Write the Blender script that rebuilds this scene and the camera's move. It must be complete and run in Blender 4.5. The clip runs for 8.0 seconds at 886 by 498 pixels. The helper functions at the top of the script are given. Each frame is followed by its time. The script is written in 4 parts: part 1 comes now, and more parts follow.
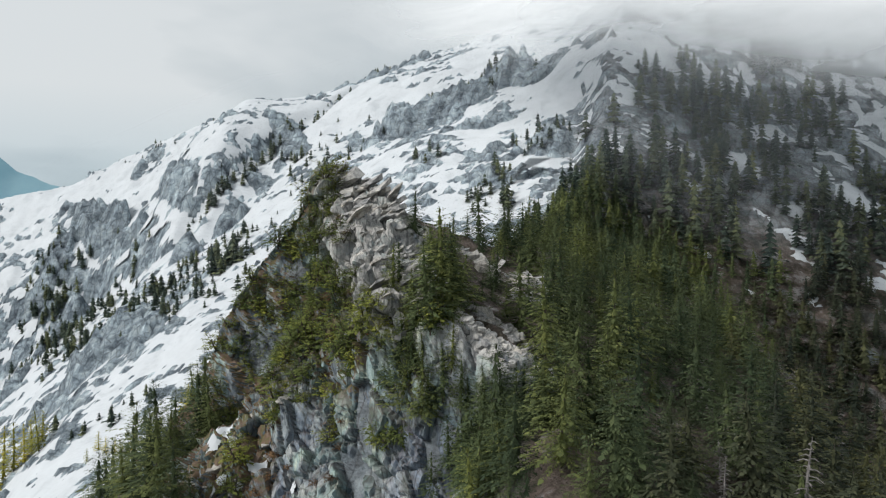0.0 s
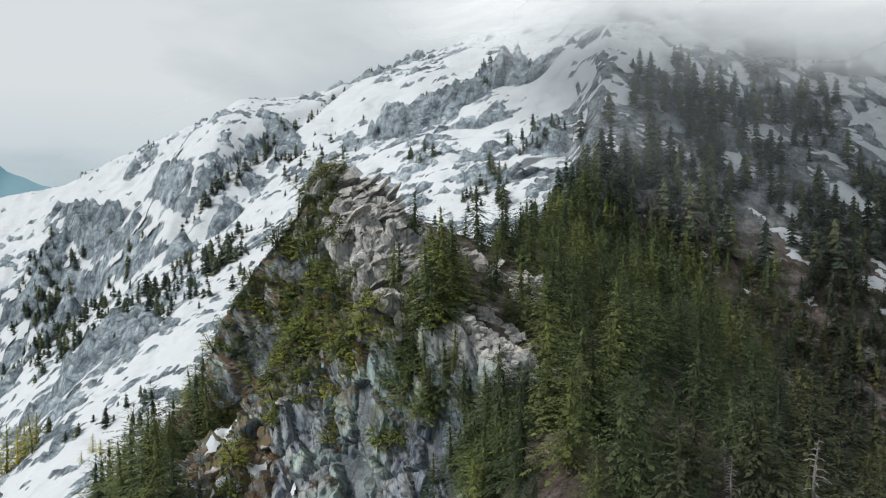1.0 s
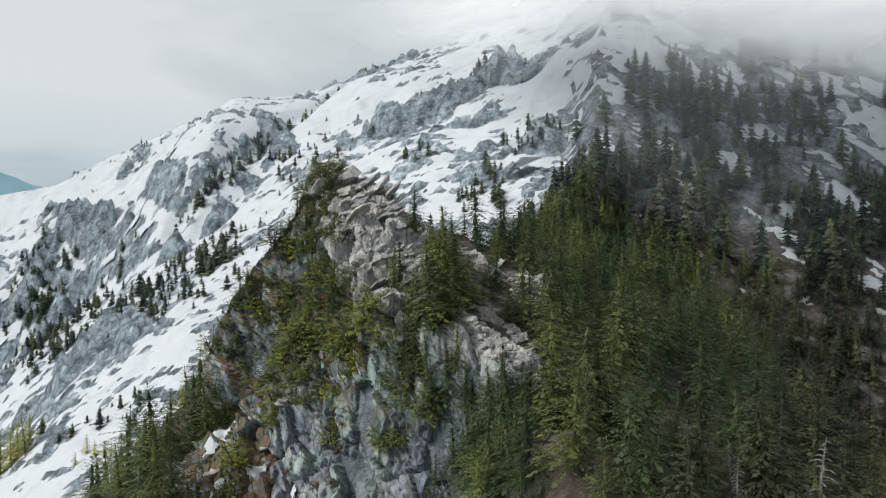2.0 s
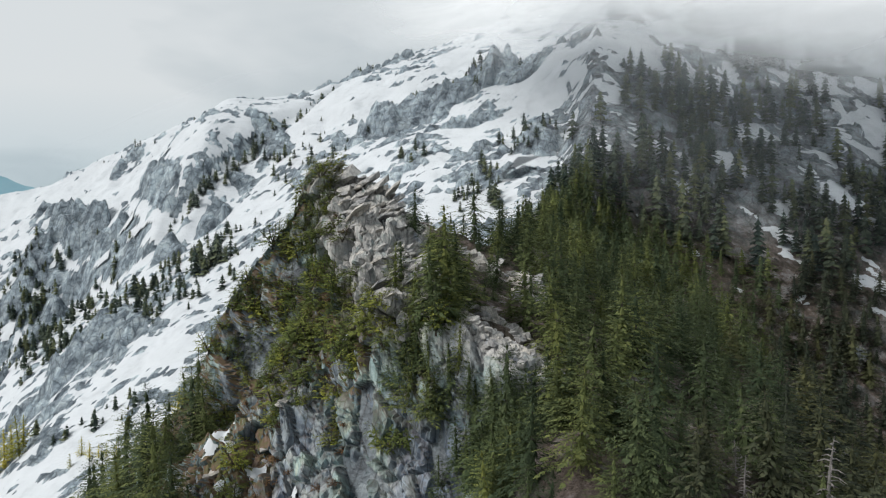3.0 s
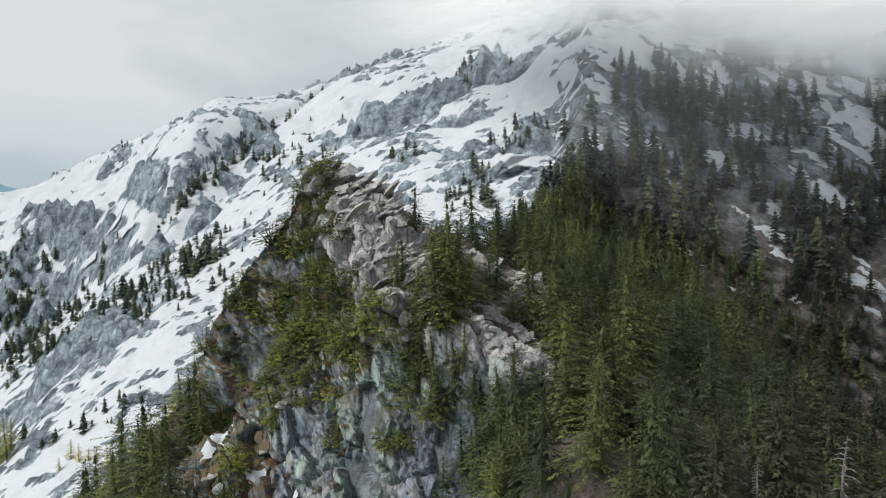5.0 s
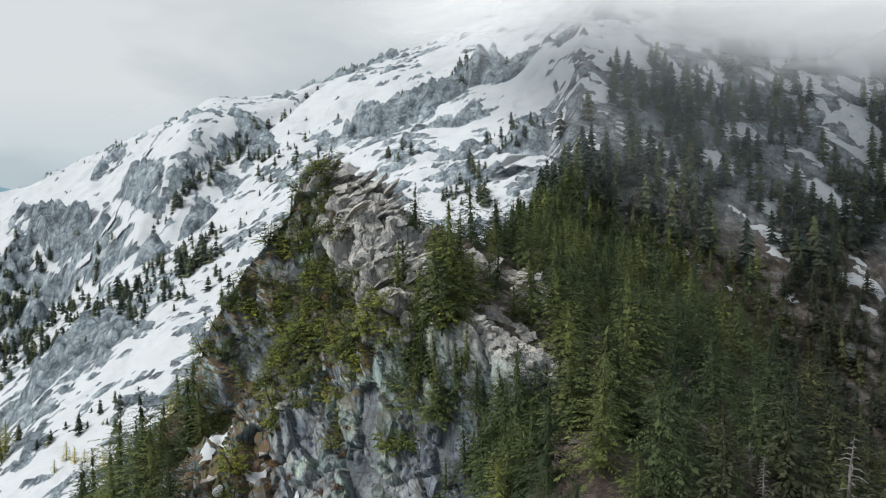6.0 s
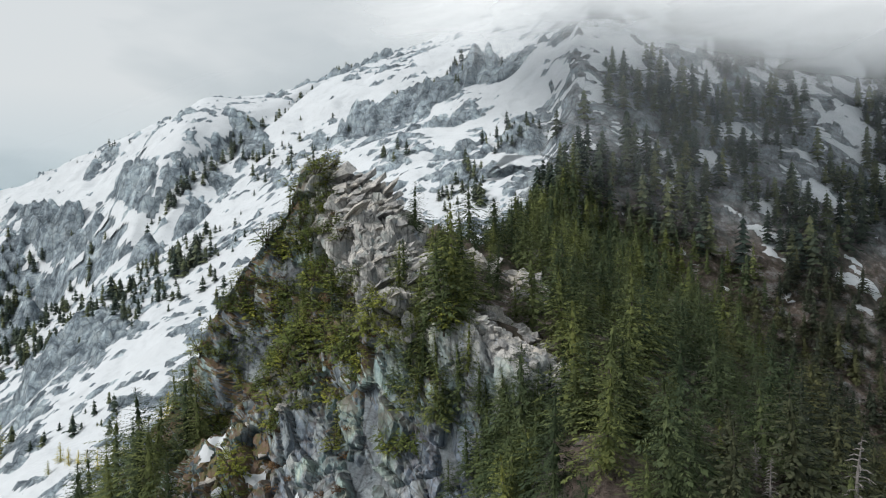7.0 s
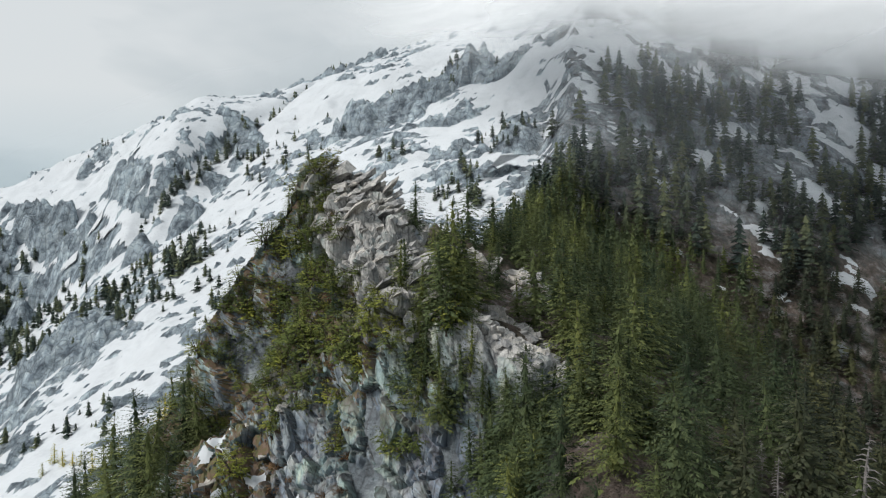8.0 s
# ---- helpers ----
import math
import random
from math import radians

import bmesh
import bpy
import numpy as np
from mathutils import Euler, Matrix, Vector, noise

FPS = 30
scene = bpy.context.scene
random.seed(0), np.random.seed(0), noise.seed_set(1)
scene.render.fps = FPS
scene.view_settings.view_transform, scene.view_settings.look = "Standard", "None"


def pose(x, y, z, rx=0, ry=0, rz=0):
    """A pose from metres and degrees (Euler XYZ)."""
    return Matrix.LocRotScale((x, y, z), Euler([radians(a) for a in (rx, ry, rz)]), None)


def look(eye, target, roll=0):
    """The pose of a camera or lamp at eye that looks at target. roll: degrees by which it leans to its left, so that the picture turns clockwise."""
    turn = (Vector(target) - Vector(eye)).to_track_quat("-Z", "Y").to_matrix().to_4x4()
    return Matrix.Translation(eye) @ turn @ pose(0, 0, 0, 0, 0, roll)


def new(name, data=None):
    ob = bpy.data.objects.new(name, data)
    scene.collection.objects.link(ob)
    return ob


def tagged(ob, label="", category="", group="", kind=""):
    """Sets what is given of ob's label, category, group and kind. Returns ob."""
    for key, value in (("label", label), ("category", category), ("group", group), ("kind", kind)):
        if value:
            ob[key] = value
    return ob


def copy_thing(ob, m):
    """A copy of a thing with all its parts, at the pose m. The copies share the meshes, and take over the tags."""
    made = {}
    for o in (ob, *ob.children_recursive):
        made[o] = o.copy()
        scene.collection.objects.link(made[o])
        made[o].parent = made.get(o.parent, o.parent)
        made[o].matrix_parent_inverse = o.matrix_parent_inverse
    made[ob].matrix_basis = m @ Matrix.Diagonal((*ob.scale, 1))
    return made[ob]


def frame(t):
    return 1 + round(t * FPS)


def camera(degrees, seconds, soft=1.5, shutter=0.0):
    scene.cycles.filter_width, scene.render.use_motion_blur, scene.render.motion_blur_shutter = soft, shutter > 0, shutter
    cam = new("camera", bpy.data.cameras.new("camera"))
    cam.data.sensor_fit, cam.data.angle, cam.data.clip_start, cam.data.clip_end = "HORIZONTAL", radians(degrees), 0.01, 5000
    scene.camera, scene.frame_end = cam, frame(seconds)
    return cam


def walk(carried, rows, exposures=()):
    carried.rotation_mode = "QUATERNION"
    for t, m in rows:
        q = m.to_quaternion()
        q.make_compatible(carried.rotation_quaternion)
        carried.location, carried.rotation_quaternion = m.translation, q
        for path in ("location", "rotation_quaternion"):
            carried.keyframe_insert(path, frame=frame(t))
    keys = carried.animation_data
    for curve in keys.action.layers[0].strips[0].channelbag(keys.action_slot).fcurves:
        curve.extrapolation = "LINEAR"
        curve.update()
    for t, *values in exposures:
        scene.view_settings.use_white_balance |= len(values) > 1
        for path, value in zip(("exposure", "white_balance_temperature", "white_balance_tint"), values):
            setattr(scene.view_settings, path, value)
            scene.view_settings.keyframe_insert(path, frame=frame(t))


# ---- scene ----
cam = camera(57.0, 8.0, 1.2)
PATH = [
    (0, (-0.645, -2.937, 0.404), (-0.63, -0.938, 0.332), -0.0),
    (0.5, (-1.213, -2.588, 0.379), (-1.188, -0.59, 0.307), -0.0),
    (1, (-1.765, -2.221, 0.336), (-1.732, -0.222, 0.264), -0.1),
    (1.5, (-2.322, -1.799, 0.323), (-2.28, 0.199, 0.25), -0.1),
    (3, (-3.967, -0.641, 0.146), (-3.9, 1.356, 0.074), -0.2),
    (3.5, (-4.501, -0.281, 0.084), (-4.426, 1.716, 0.012), -0.2),
    (4, (-4.983, 0.075, 0.015), (-4.9, 2.072, -0.056), -0.3),
    (4.5, (-5.531, 0.436, -0.054), (-5.439, 2.433, -0.125), -0.3),
    (6, (-6.943, 1.449, -0.181), (-6.829, 3.444, -0.252), -0.4),
    (6.5, (-7.44, 1.899, -0.213), (-7.318, 3.894, -0.284), -0.4),
    (7, (-7.957, 2.36, -0.243), (-7.826, 4.355, -0.314), -0.4),
    (7.5, (-8.514, 2.738, -0.287), (-8.374, 4.732, -0.357), -0.4),
    (8, (-9.065, 3.142, -0.338), (-8.917, 5.135, -0.409), -0.4),
]
walk(cam, [(t, look(eye, target, roll)) for t, eye, target, roll in PATH])

# ---------------------------------------------------------------- light
SUN_TURN, SUN_HIGH = -112.0, 40.0   # degrees: clockwise from straight ahead, above the horizon
world = bpy.data.worlds.new("overcast_sky")
scene.world = world
world.use_nodes = True
wt = world.node_tree
wt.nodes.clear()


def node(tree, kind, **values):
    n = tree.nodes.new(kind)
    for key, value in values.items():
        if key in n.inputs:
            n.inputs[key].default_value = value
        else:
            setattr(n, key, value)
    return n


def ramp(tree, fac, stops):
    n = tree.nodes.new("ShaderNodeValToRGB")
    e = n.color_ramp.elements
    while len(e) < len(stops):
        e.new(0.5)
    for el, (at, colour) in zip(e, stops):
        el.position = at
        el.color = (*colour, 1) if len(colour) == 3 else colour
    tree.links.new(fac, n.inputs[0])
    return n.outputs[0]


sky = node(wt, "ShaderNodeTexSky", sky_type="NISHITA", sun_disc=False, sun_elevation=radians(SUN_HIGH), sun_rotation=radians(SUN_TURN))
way = node(wt, "ShaderNodeTexCoord")
squash = node(wt, "ShaderNodeMapping")
squash.inputs["Scale"].default_value = (1.6, 1.6, 4.2)
squash.inputs["Location"].default_value = (0.3, 0.1, 0.25)
wt.links.new(way.outputs["Generated"], squash.inputs[0])
puffs = node(wt, "ShaderNodeTexNoise", Scale=1.15, Detail=5.0, Roughness=0.5, Distortion=0.35)
wt.links.new(squash.outputs[0], puffs.inputs["Vector"])
cloud = ramp(wt, puffs.outputs[0], [(0.38, (3.7, 4.25, 4.6)), (0.49, (5.8, 6.3, 6.55)), (0.58, (7.2, 7.55, 7.7))])
veil = node(wt, "ShaderNodeMixRGB")
veil.inputs[0].default_value = 0.94
wt.links.new(sky.outputs[0], veil.inputs[1])
wt.links.new(cloud, veil.inputs[2])
split = node(wt, "ShaderNodeSeparateXYZ")
wt.links.new(way.outputs["Generated"], split.inputs[0])
haze = node(wt, "ShaderNodeMixRGB", blend_type="MULTIPLY")
haze.inputs[0].default_value = 1.0
wt.links.new(veil.outputs[0], haze.inputs[1])
wt.links.new(ramp(wt, split.outputs[2], [(0.0, (0.60, 0.70, 0.76)), (0.06, (0.80, 0.87, 0.91)), (0.15, (1, 1, 1))]), haze.inputs[2])
bg = node(wt, "ShaderNodeBackground", Strength=0.1)
wt.links.new(haze.outputs[0], bg.inputs[0])
wt.links.new(bg.outputs[0], node(wt, "ShaderNodeOutputWorld").inputs[0])

sun = new("sun", bpy.data.lights.new("sun", "SUN"))
sun.data.energy, sun.data.angle, sun.data.color = 3.1, radians(14), (1.0, 0.98, 0.945)
to_sun = Vector((math.sin(radians(SUN_TURN)) * math.cos(radians(SUN_HIGH)), math.cos(radians(SUN_TURN)) * math.cos(radians(SUN_HIGH)), math.sin(radians(SUN_HIGH))))
sun.rotation_euler = to_sun.to_track_quat("Z", "Y").to_euler()


# ---------------------------------------------------------------- materials
def material(name):
    m = bpy.data.materials.new(name)
    m.use_nodes = True
    t = m.node_tree
    bsdf = t.nodes["Principled BSDF"]
    bsdf.inputs["Specular IOR Level"].default_value = 0.25
    return m, t, bsdf


def at_place(t, scale=(1, 1, 1)):
    g = node(t, "ShaderNodeNewGeometry")
    m = node(t, "ShaderNodeMapping")
    m.inputs["Scale"].default_value = scale
    t.links.new(g.outputs["Position"], m.inputs[0])
    return m.outputs[0]


def grain(t, scale, detail=6, rough=0.6, stretch=(1, 1, 1), twist=0.0):
    n = node(t, "ShaderNodeTexNoise", Scale=scale, Detail=detail, Roughness=rough, Distortion=twist)
    t.links.new(at_place(t, stretch), n.inputs["Vector"])
    return n.outputs[0]


def mix(t, fac, a, b, how="MIX"):
    n = node(t, "ShaderNodeMixRGB", blend_type=how)
    for i, v in ((0, fac), (1, a), (2, b)):
        if isinstance(v, (int, float)):
            n.inputs[i].default_value = v if i == 0 else (v, v, v, 1)
        elif isinstance(v, tuple):
            n.inputs[i].default_value = (*v, 1)
        else:
            t.links.new(v, n.inputs[i])
    return n.outputs[0]


def math_node(t, op, a, b=0.0):
    n = node(t, "ShaderNodeMath", operation=op)
    for i, v in ((0, a), (1, b)):
        if isinstance(v, (int, float)):
            n.inputs[i].default_value = v
        else:
            t.links.new(v, n.inputs[i])
    return n.outputs[0]


def relief(t, bsdf, fac, depth, strength=0.7):
    b = node(t, "ShaderNodeBump", Strength=strength, Distance=depth)
    t.links.new(fac, b.inputs["Height"])
    t.links.new(b.outputs[0], bsdf.inputs["Normal"])


def upward(t):
    g = node(t, "ShaderNodeNewGeometry")
    s = node(t, "ShaderNodeSeparateXYZ")
    t.links.new(g.outputs["Normal"], s.inputs[0])
    return s.outputs[2]


def rock_colour(t, base, dark, pale, size, jointed=0.6, streaky=0.75):
    """Grey rock with lichen blotches, fine speckle and dark seep streaks."""
    blotch = ramp(t, grain(t, 0.35 / size, 6, 0.62, twist=0.6), [(0.36, dark), (0.50, base), (0.66, pale)])
    speck = ramp(t, grain(t, 5.0 / size, 5, 0.7), [(0.32, (0.68, 0.68, 0.69)), (0.55, (1, 1, 1)), (0.75, (1.15, 1.14, 1.12))])
    streak = ramp(t, grain(t, 0.9 / size, 5, 0.6, (1, 1, 0.16), 0.4), [(0.38, (0.45, 0.46, 0.48)), (0.52, (1, 1, 1))])
    v = node(t, "ShaderNodeTexVoronoi", feature="DISTANCE_TO_EDGE", Scale=0.42 / size)
    wob = node(t, "ShaderNodeTexNoise", Scale=0.5 / size, Detail=4.0)
    t.links.new(at_place(t, (1.2, 1.2, 0.38)), wob.inputs["Vector"])
    off = node(t, "ShaderNodeMixRGB", blend_type="ADD")
    off.inputs[0].default_value = 1.6 * size
    t.links.new(at_place(t, (1.2, 1.2, 0.38)), off.inputs[1])
    t.links.new(wob.outputs["Color"], off.inputs[2])
    t.links.new(off.outputs[0], v.inputs["Vector"])
    joint = ramp(t, v.outputs["Distance"], [(0.0, (0.30, 0.31, 0.32)), (0.035, (0.75, 0.75, 0.76)), (0.07, (1, 1, 1))])
    stone_of = mix(t, streaky, mix(t, 0.8, blotch, speck, "MULTIPLY"), streak, "MULTIPLY")
    return mix(t, jointed, stone_of, joint, "MULTIPLY")


def attribute(t, name):
    n = node(t, "ShaderNodeAttribute", attribute_name=name)
    return n.outputs["Fac"]


# mountain ground: bare granite, and moss, heath and needle litter where woods grow
ground_mat, t, bsdf = material("granite_and_heath")
# granite's blue cast includes the tint of the air over distance
granite = rock_colour(t, (0.275, 0.33, 0.37), (0.12, 0.15, 0.18), (0.43, 0.49, 0.52), 1.8, 0.7, 0.2)
lay = node(t, "ShaderNodeMapping")
lay.inputs["Rotation"].default_value = (0, 0, radians(21))
lay.inputs["Scale"].default_value = (0.05, 0.55, 0.35)
t.links.new(at_place(t), lay.inputs[0])
bands = node(t, "ShaderNodeTexNoise", Scale=1.0, Detail=6.0, Roughness=0.6, Distortion=0.3)
t.links.new(lay.outputs[0], bands.inputs["Vector"])
granite = mix(t, 0.5, granite, ramp(t, bands.outputs[0], [(0.36, (0.45, 0.46, 0.48)), (0.52, (1, 1, 1)), (0.68, (1.25, 1.25, 1.24))]), "MULTIPLY")
block_face = ramp(t, attribute(t, "tone"), [(0.15, (0.55, 0.56, 0.58)), (0.5, (1, 1, 1)), (0.85, (1.5, 1.5, 1.48))])
granite = mix(t, 1.0, granite, block_face, "MULTIPLY")
heath = ramp(t, grain(t, 0.22, 7, 0.65), [(0.30, (0.035, 0.040, 0.024)), (0.44, (0.085, 0.072, 0.055)), (0.54, (0.15, 0.115, 0.10)), (0.64, (0.30, 0.285, 0.28))])
wooded = math_node(t, "MULTIPLY", attribute(t, "wood"), ramp(t, upward(t), [(0.45, (0.3, 0.3, 0.3)), (0.7, (1, 1, 1))]))
t.links.new(mix(t, wooded, granite, heath), bsdf.inputs["Base Color"])
bsdf.inputs["Roughness"].default_value = 0.9
relief(t, bsdf, grain(t, 0.8, 8, 0.7, (1, 1, 1.3), 0.3), 1.4, 1.0)

# the spur's crags
crag_mat, t, bsdf = material("crag_rock")
stone = rock_colour(t, (0.245, 0.285, 0.31), (0.11, 0.13, 0.15), (0.42, 0.455, 0.455), 1.1, 0.9)
tops = ramp(t, grain(t, 0.8, 6, 0.65), [(0.34, (0.075, 0.085, 0.035)), (0.46, (0.115, 0.095, 0.050)), (0.56, (0.135, 0.088, 0.062)), (0.70, (0.20, 0.17, 0.145))])
flat = ramp(t, math_node(t, "ADD", math_node(t, "ADD", upward(t), math_node(t, "MULTIPLY", attribute(t, "wood"), 0.14)), math_node(t, "MULTIPLY", math_node(t, "SUBTRACT", grain(t, 0.6, 6, 0.65), 0.5), 0.9)), [(0.30, (0, 0, 0)), (0.46, (1, 1, 1))])
mossy = math_node(t, "MULTIPLY", math_node(t, "MULTIPLY", flat, attribute(t, "wood")), math_node(t, "SUBTRACT", 1.0, math_node(t, "MULTIPLY", attribute(t, "worn"), 0.85)))
face = ramp(t, attribute(t, "tone"), [(0.1, (0.55, 0.57, 0.61)), (0.5, (1, 1, 1)), (0.9, (1.35, 1.30, 1.22))])
stone = mix(t, 1.0, stone, face, "MULTIPLY")
stain = ramp(t, grain(t, 0.16, 5, 0.6, (1, 1, 0.5), 0.6), [(0.34, (0.86, 0.90, 1.04)), (0.47, (1, 1, 1)), (0.56, (0.88, 1.06, 1.02)), (0.68, (1.16, 1.12, 0.90))])
stone = mix(t, 1.0, stone, stain, "MULTIPLY")
worn = rock_colour(t, (0.45, 0.44, 0.42), (0.28, 0.275, 0.265), (0.56, 0.545, 0.52), 0.8, 0.9)
bare = math_node(t, "MULTIPLY", attribute(t, "worn"), ramp(t, grain(t, 0.5, 5, 0.6), [(0.34, (0.25, 0.25, 0.25)), (0.50, (1, 1, 1))]))
stone = mix(t, bare, stone, worn)
t.links.new(mix(t, mossy, stone, tops), bsdf.inputs["Base Color"])
bsdf.inputs["Roughness"].default_value = 0.85
relief(t, bsdf, grain(t, 3.0, 7, 0.62, (1, 1, 0.6), 0.3), 0.14, 0.7)

# loose slabs and blocks, paler where weather has cleaned them
slab_mat, t, bsdf = material("weathered_slab")
own = node(t, "ShaderNodeObjectInfo")
pale = rock_colour(t, (0.46, 0.445, 0.42), (0.29, 0.285, 0.275), (0.56, 0.54, 0.505), 0.7, 0.4)
tint = ramp(t, own.outputs["Random"], [(0.0, (0.72, 0.73, 0.76)), (0.5, (1, 1, 1)), (1.0, (1.08, 1.03, 0.96))])
t.links.new(mix(t, 1.0, pale, tint, "MULTIPLY"), bsdf.inputs["Base Color"])
bsdf.inputs["Roughness"].default_value = 0.85
relief(t, bsdf, grain(t, 4.0, 7, 0.65), 0.12, 0.7)

# old spring snow
snow_mat, t, bsdf = material("old_snow")
dirt = ramp(t, grain(t, 0.12, 7, 0.62, (1, 1, 1), 0.5), [(0.30, (0.45, 0.475, 0.50)), (0.46, (0.53, 0.555, 0.58)), (0.7, (0.57, 0.595, 0.62))])
t.links.new(dirt, bsdf.inputs["Base Color"])
bsdf.inputs["Roughness"].default_value = 0.7
relief(t, bsdf, grain(t, 0.35, 6, 0.55, (0.5, 1.6, 1)), 0.8, 0.5)

# bark
bark_mat, t, bsdf = material("conifer_bark")
t.links.new(ramp(t, grain(t, 6, 5, 0.6, (1, 1, 0.2)), [(0.35, (0.045, 0.038, 0.032)), (0.65, (0.13, 0.11, 0.095))]), bsdf.inputs["Base Color"])
bsdf.inputs["Roughness"].default_value = 0.95
dead_mat, t, bsdf = material("bleached_dead_wood")
t.links.new(ramp(t, grain(t, 5, 5, 0.6, (1, 1, 0.2)), [(0.3, (0.11, 0.10, 0.098)), (0.7, (0.26, 0.245, 0.235))]), bsdf.inputs["Base Color"])
bsdf.inputs["Roughness"].default_value = 0.9


def needles(name, low, mid, high):
    m, t, bsdf = material(name)
    g = node(t, "ShaderNodeNewGeometry")
    own = node(t, "ShaderNodeObjectInfo")
    spray = ramp(t, g.outputs["Random Per Island"], [(0.0, low), (0.55, mid), (1.0, high)])
    each = math_node(t, "FRACT", math_node(t, "ADD", own.outputs["Random"], attribute(t, "tone")))
    tree = ramp(t, each, [(0.0, (0.48, 0.56, 0.62)), (0.4, (0.82, 0.87, 0.90)), (0.75, (1.15, 1.12, 0.95)), (1.0, (1.55, 1.42, 1.0))])
    colour = mix(t, 1.0, spray, tree, "MULTIPLY")
    t.links.new(colour, bsdf.inputs["Base Color"])
    bsdf.inputs["Roughness"].default_value = 0.75
    bsdf.inputs["Specular IOR Level"].default_value = 0.12
    thin = node(t, "ShaderNodeBsdfTranslucent")
    t.links.new(colour, thin.inputs[0])
    both = node(t, "ShaderNodeMixShader")
    both.inputs[0].default_value = 0.25
    t.links.new(bsdf.outputs[0], both.inputs[1])
    t.links.new(thin.outputs[0], both.inputs[2])
    t.links.new(both.outputs[0], t.nodes["Material Output"].inputs[0])
    return m


needle_mat = needles("conifer_needles", (0.062, 0.080, 0.042), (0.088, 0.112, 0.053), (0.130, 0.152, 0.070))
# darker, browner needles: the shade on the far flank, put into colour
shade_needle_mat = needles("shade_toned_needles", (0.042, 0.050, 0.035), (0.060, 0.069, 0.045), (0.086, 0.093, 0.058))
twig_mat = needles("reddish_twigs", (0.070, 0.048, 0.034), (0.135, 0.082, 0.055), (0.21, 0.13, 0.085))
fir_mat = needles("dark_fir_needles", (0.056, 0.074, 0.062), (0.092, 0.116, 0.088), (0.140, 0.162, 0.112))
bush_mat = needles("bush_needles", (0.085, 0.105, 0.034), (0.145, 0.172, 0.050), (0.235, 0.252, 0.072))
hemlock_mat = needles("hemlock_needles", (0.072, 0.092, 0.042), (0.112, 0.138, 0.058), (0.175, 0.198, 0.08))
# bright yellow-green that stands for a patch of sun on young trees
sunlit_needle_mat = needles("sunlit_yellow_green_needles", (0.19, 0.19, 0.04), (0.33, 0.31, 0.065), (0.46, 0.41, 0.10))


# ---------------------------------------------------------------- noise on arrays
def scatter(ix, iy, iz, k=0):
    """Repeatable numbers from 0 to 1 for whole-number places."""
    n = (ix.astype(np.int64) * 374761393 + iy.astype(np.int64) * 668265263 + iz.astype(np.int64) * 2147483647 + k * 974634777) & 0xFFFFFFFF
    n = ((n ^ (n >> 13)) * 1274126177) & 0xFFFFFFFF
    n = ((n ^ (n >> 16)) * 2246822519) & 0xFFFFFFFF
    return ((n ^ (n >> 15)) & 0xFFFFFF) / float(0x1000000)


def value_noise(x, y, z, k=0):
    fx, fy, fz = np.floor(x), np.floor(y), np.floor(z)
    u, v, w = x - fx, y - fy, z - fz
    u, v, w = u * u * (3 - 2 * u), v * v * (3 - 2 * v), w * w * (3 - 2 * w)
    total = 0
    for a in (0, 1):
        for b in (0, 1):
            for c in (0, 1):
                part_of = (u if a else 1 - u) * (v if b else 1 - v) * (w if c else 1 - w)
                total = total + part_of * scatter(fx + a, fy + b, fz + c, k)
    return total


def fbm(x, y, z=0.0, octaves=5, k=0, rough=0.5):
    x, y = np.asarray(x, float), np.asarray(y, float)
    z = np.zeros_like(x) + z
    total, size, weight = 0, 1.0, 0
    for i in range(octaves):
        total = total + size * value_noise(x * 2 ** i + 17.3 * i, y * 2 ** i + 5.1 * i, z * 2 ** i, k + i)
        weight += size
        size *= rough
    return total / weight


def facets(x, y, z, k=0, tilt=0.5, level=False):
    """Broken rock: every cell of a jittered lattice is one tilted plane. Returns its height and how near the joint is."""
    fx, fy, fz = np.floor(x), np.floor(y), np.floor(z)
    best, second, high = np.full(x.shape, 9e9), np.full(x.shape, 9e9), np.zeros(x.shape)
    for a in (-1, 0, 1):
        for b in (-1, 0, 1):
            for c in ((0,) if level else (-1, 0, 1)):
                ix, iy, iz = fx + a, fy + b, fz + c
                px, py, pz = ix + scatter(ix, iy, iz, k), iy + scatter(ix, iy, iz, k + 1), iz + scatter(ix, iy, iz, k + 2)
                d = (x - px) ** 2 + (y - py) ** 2 + (z - pz) ** 2
                h = scatter(ix, iy, iz, k + 3) + tilt * ((scatter(ix, iy, iz, k + 4) - 0.5) * (x - px) + (scatter(ix, iy, iz, k + 5) - 0.5) * (y - py) + (scatter(ix, iy, iz, k + 6) - 0.5) * (z - pz)) * 2
                near = d < best
                second = np.where(near, best, np.minimum(second, d))
                high, best = np.where(near, h, high), np.where(near, d, best)
    return high, np.sqrt(second) - np.sqrt(best)


# ---------------------------------------------------------------- landforms
def smax(a, b, k=4.0):
    h = np.clip(0.5 + 0.5 * (a - b) / k, 0, 1)
    return b + (a - b) * h + k * h * (1 - h)


def smin(a, b, k=4.0):
    return -smax(-a, -b, k)


def smooth(a, b, x):
    s = np.clip((x - a) / (b - a), 0, 1)
    return s * s * (3 - 2 * s)


def profile(at, knots, along, value, blur):
    """A rounded line through knots, read at places along one of its axes."""
    k = np.array(sorted(knots, key=lambda p: p[along]), float)
    q = np.arange(k[0, along] - 50, k[-1, along] + 50, 0.5)
    n = int(blur / 0.5) * 2 + 1
    v = np.interp(q, k[:, along], k[:, value])
    v = np.convolve(np.r_[np.full(n // 2, v[0]), v, np.full(n // 2, v[-1])], np.ones(n) / n, "valid")
    return np.interp(at, q, v)


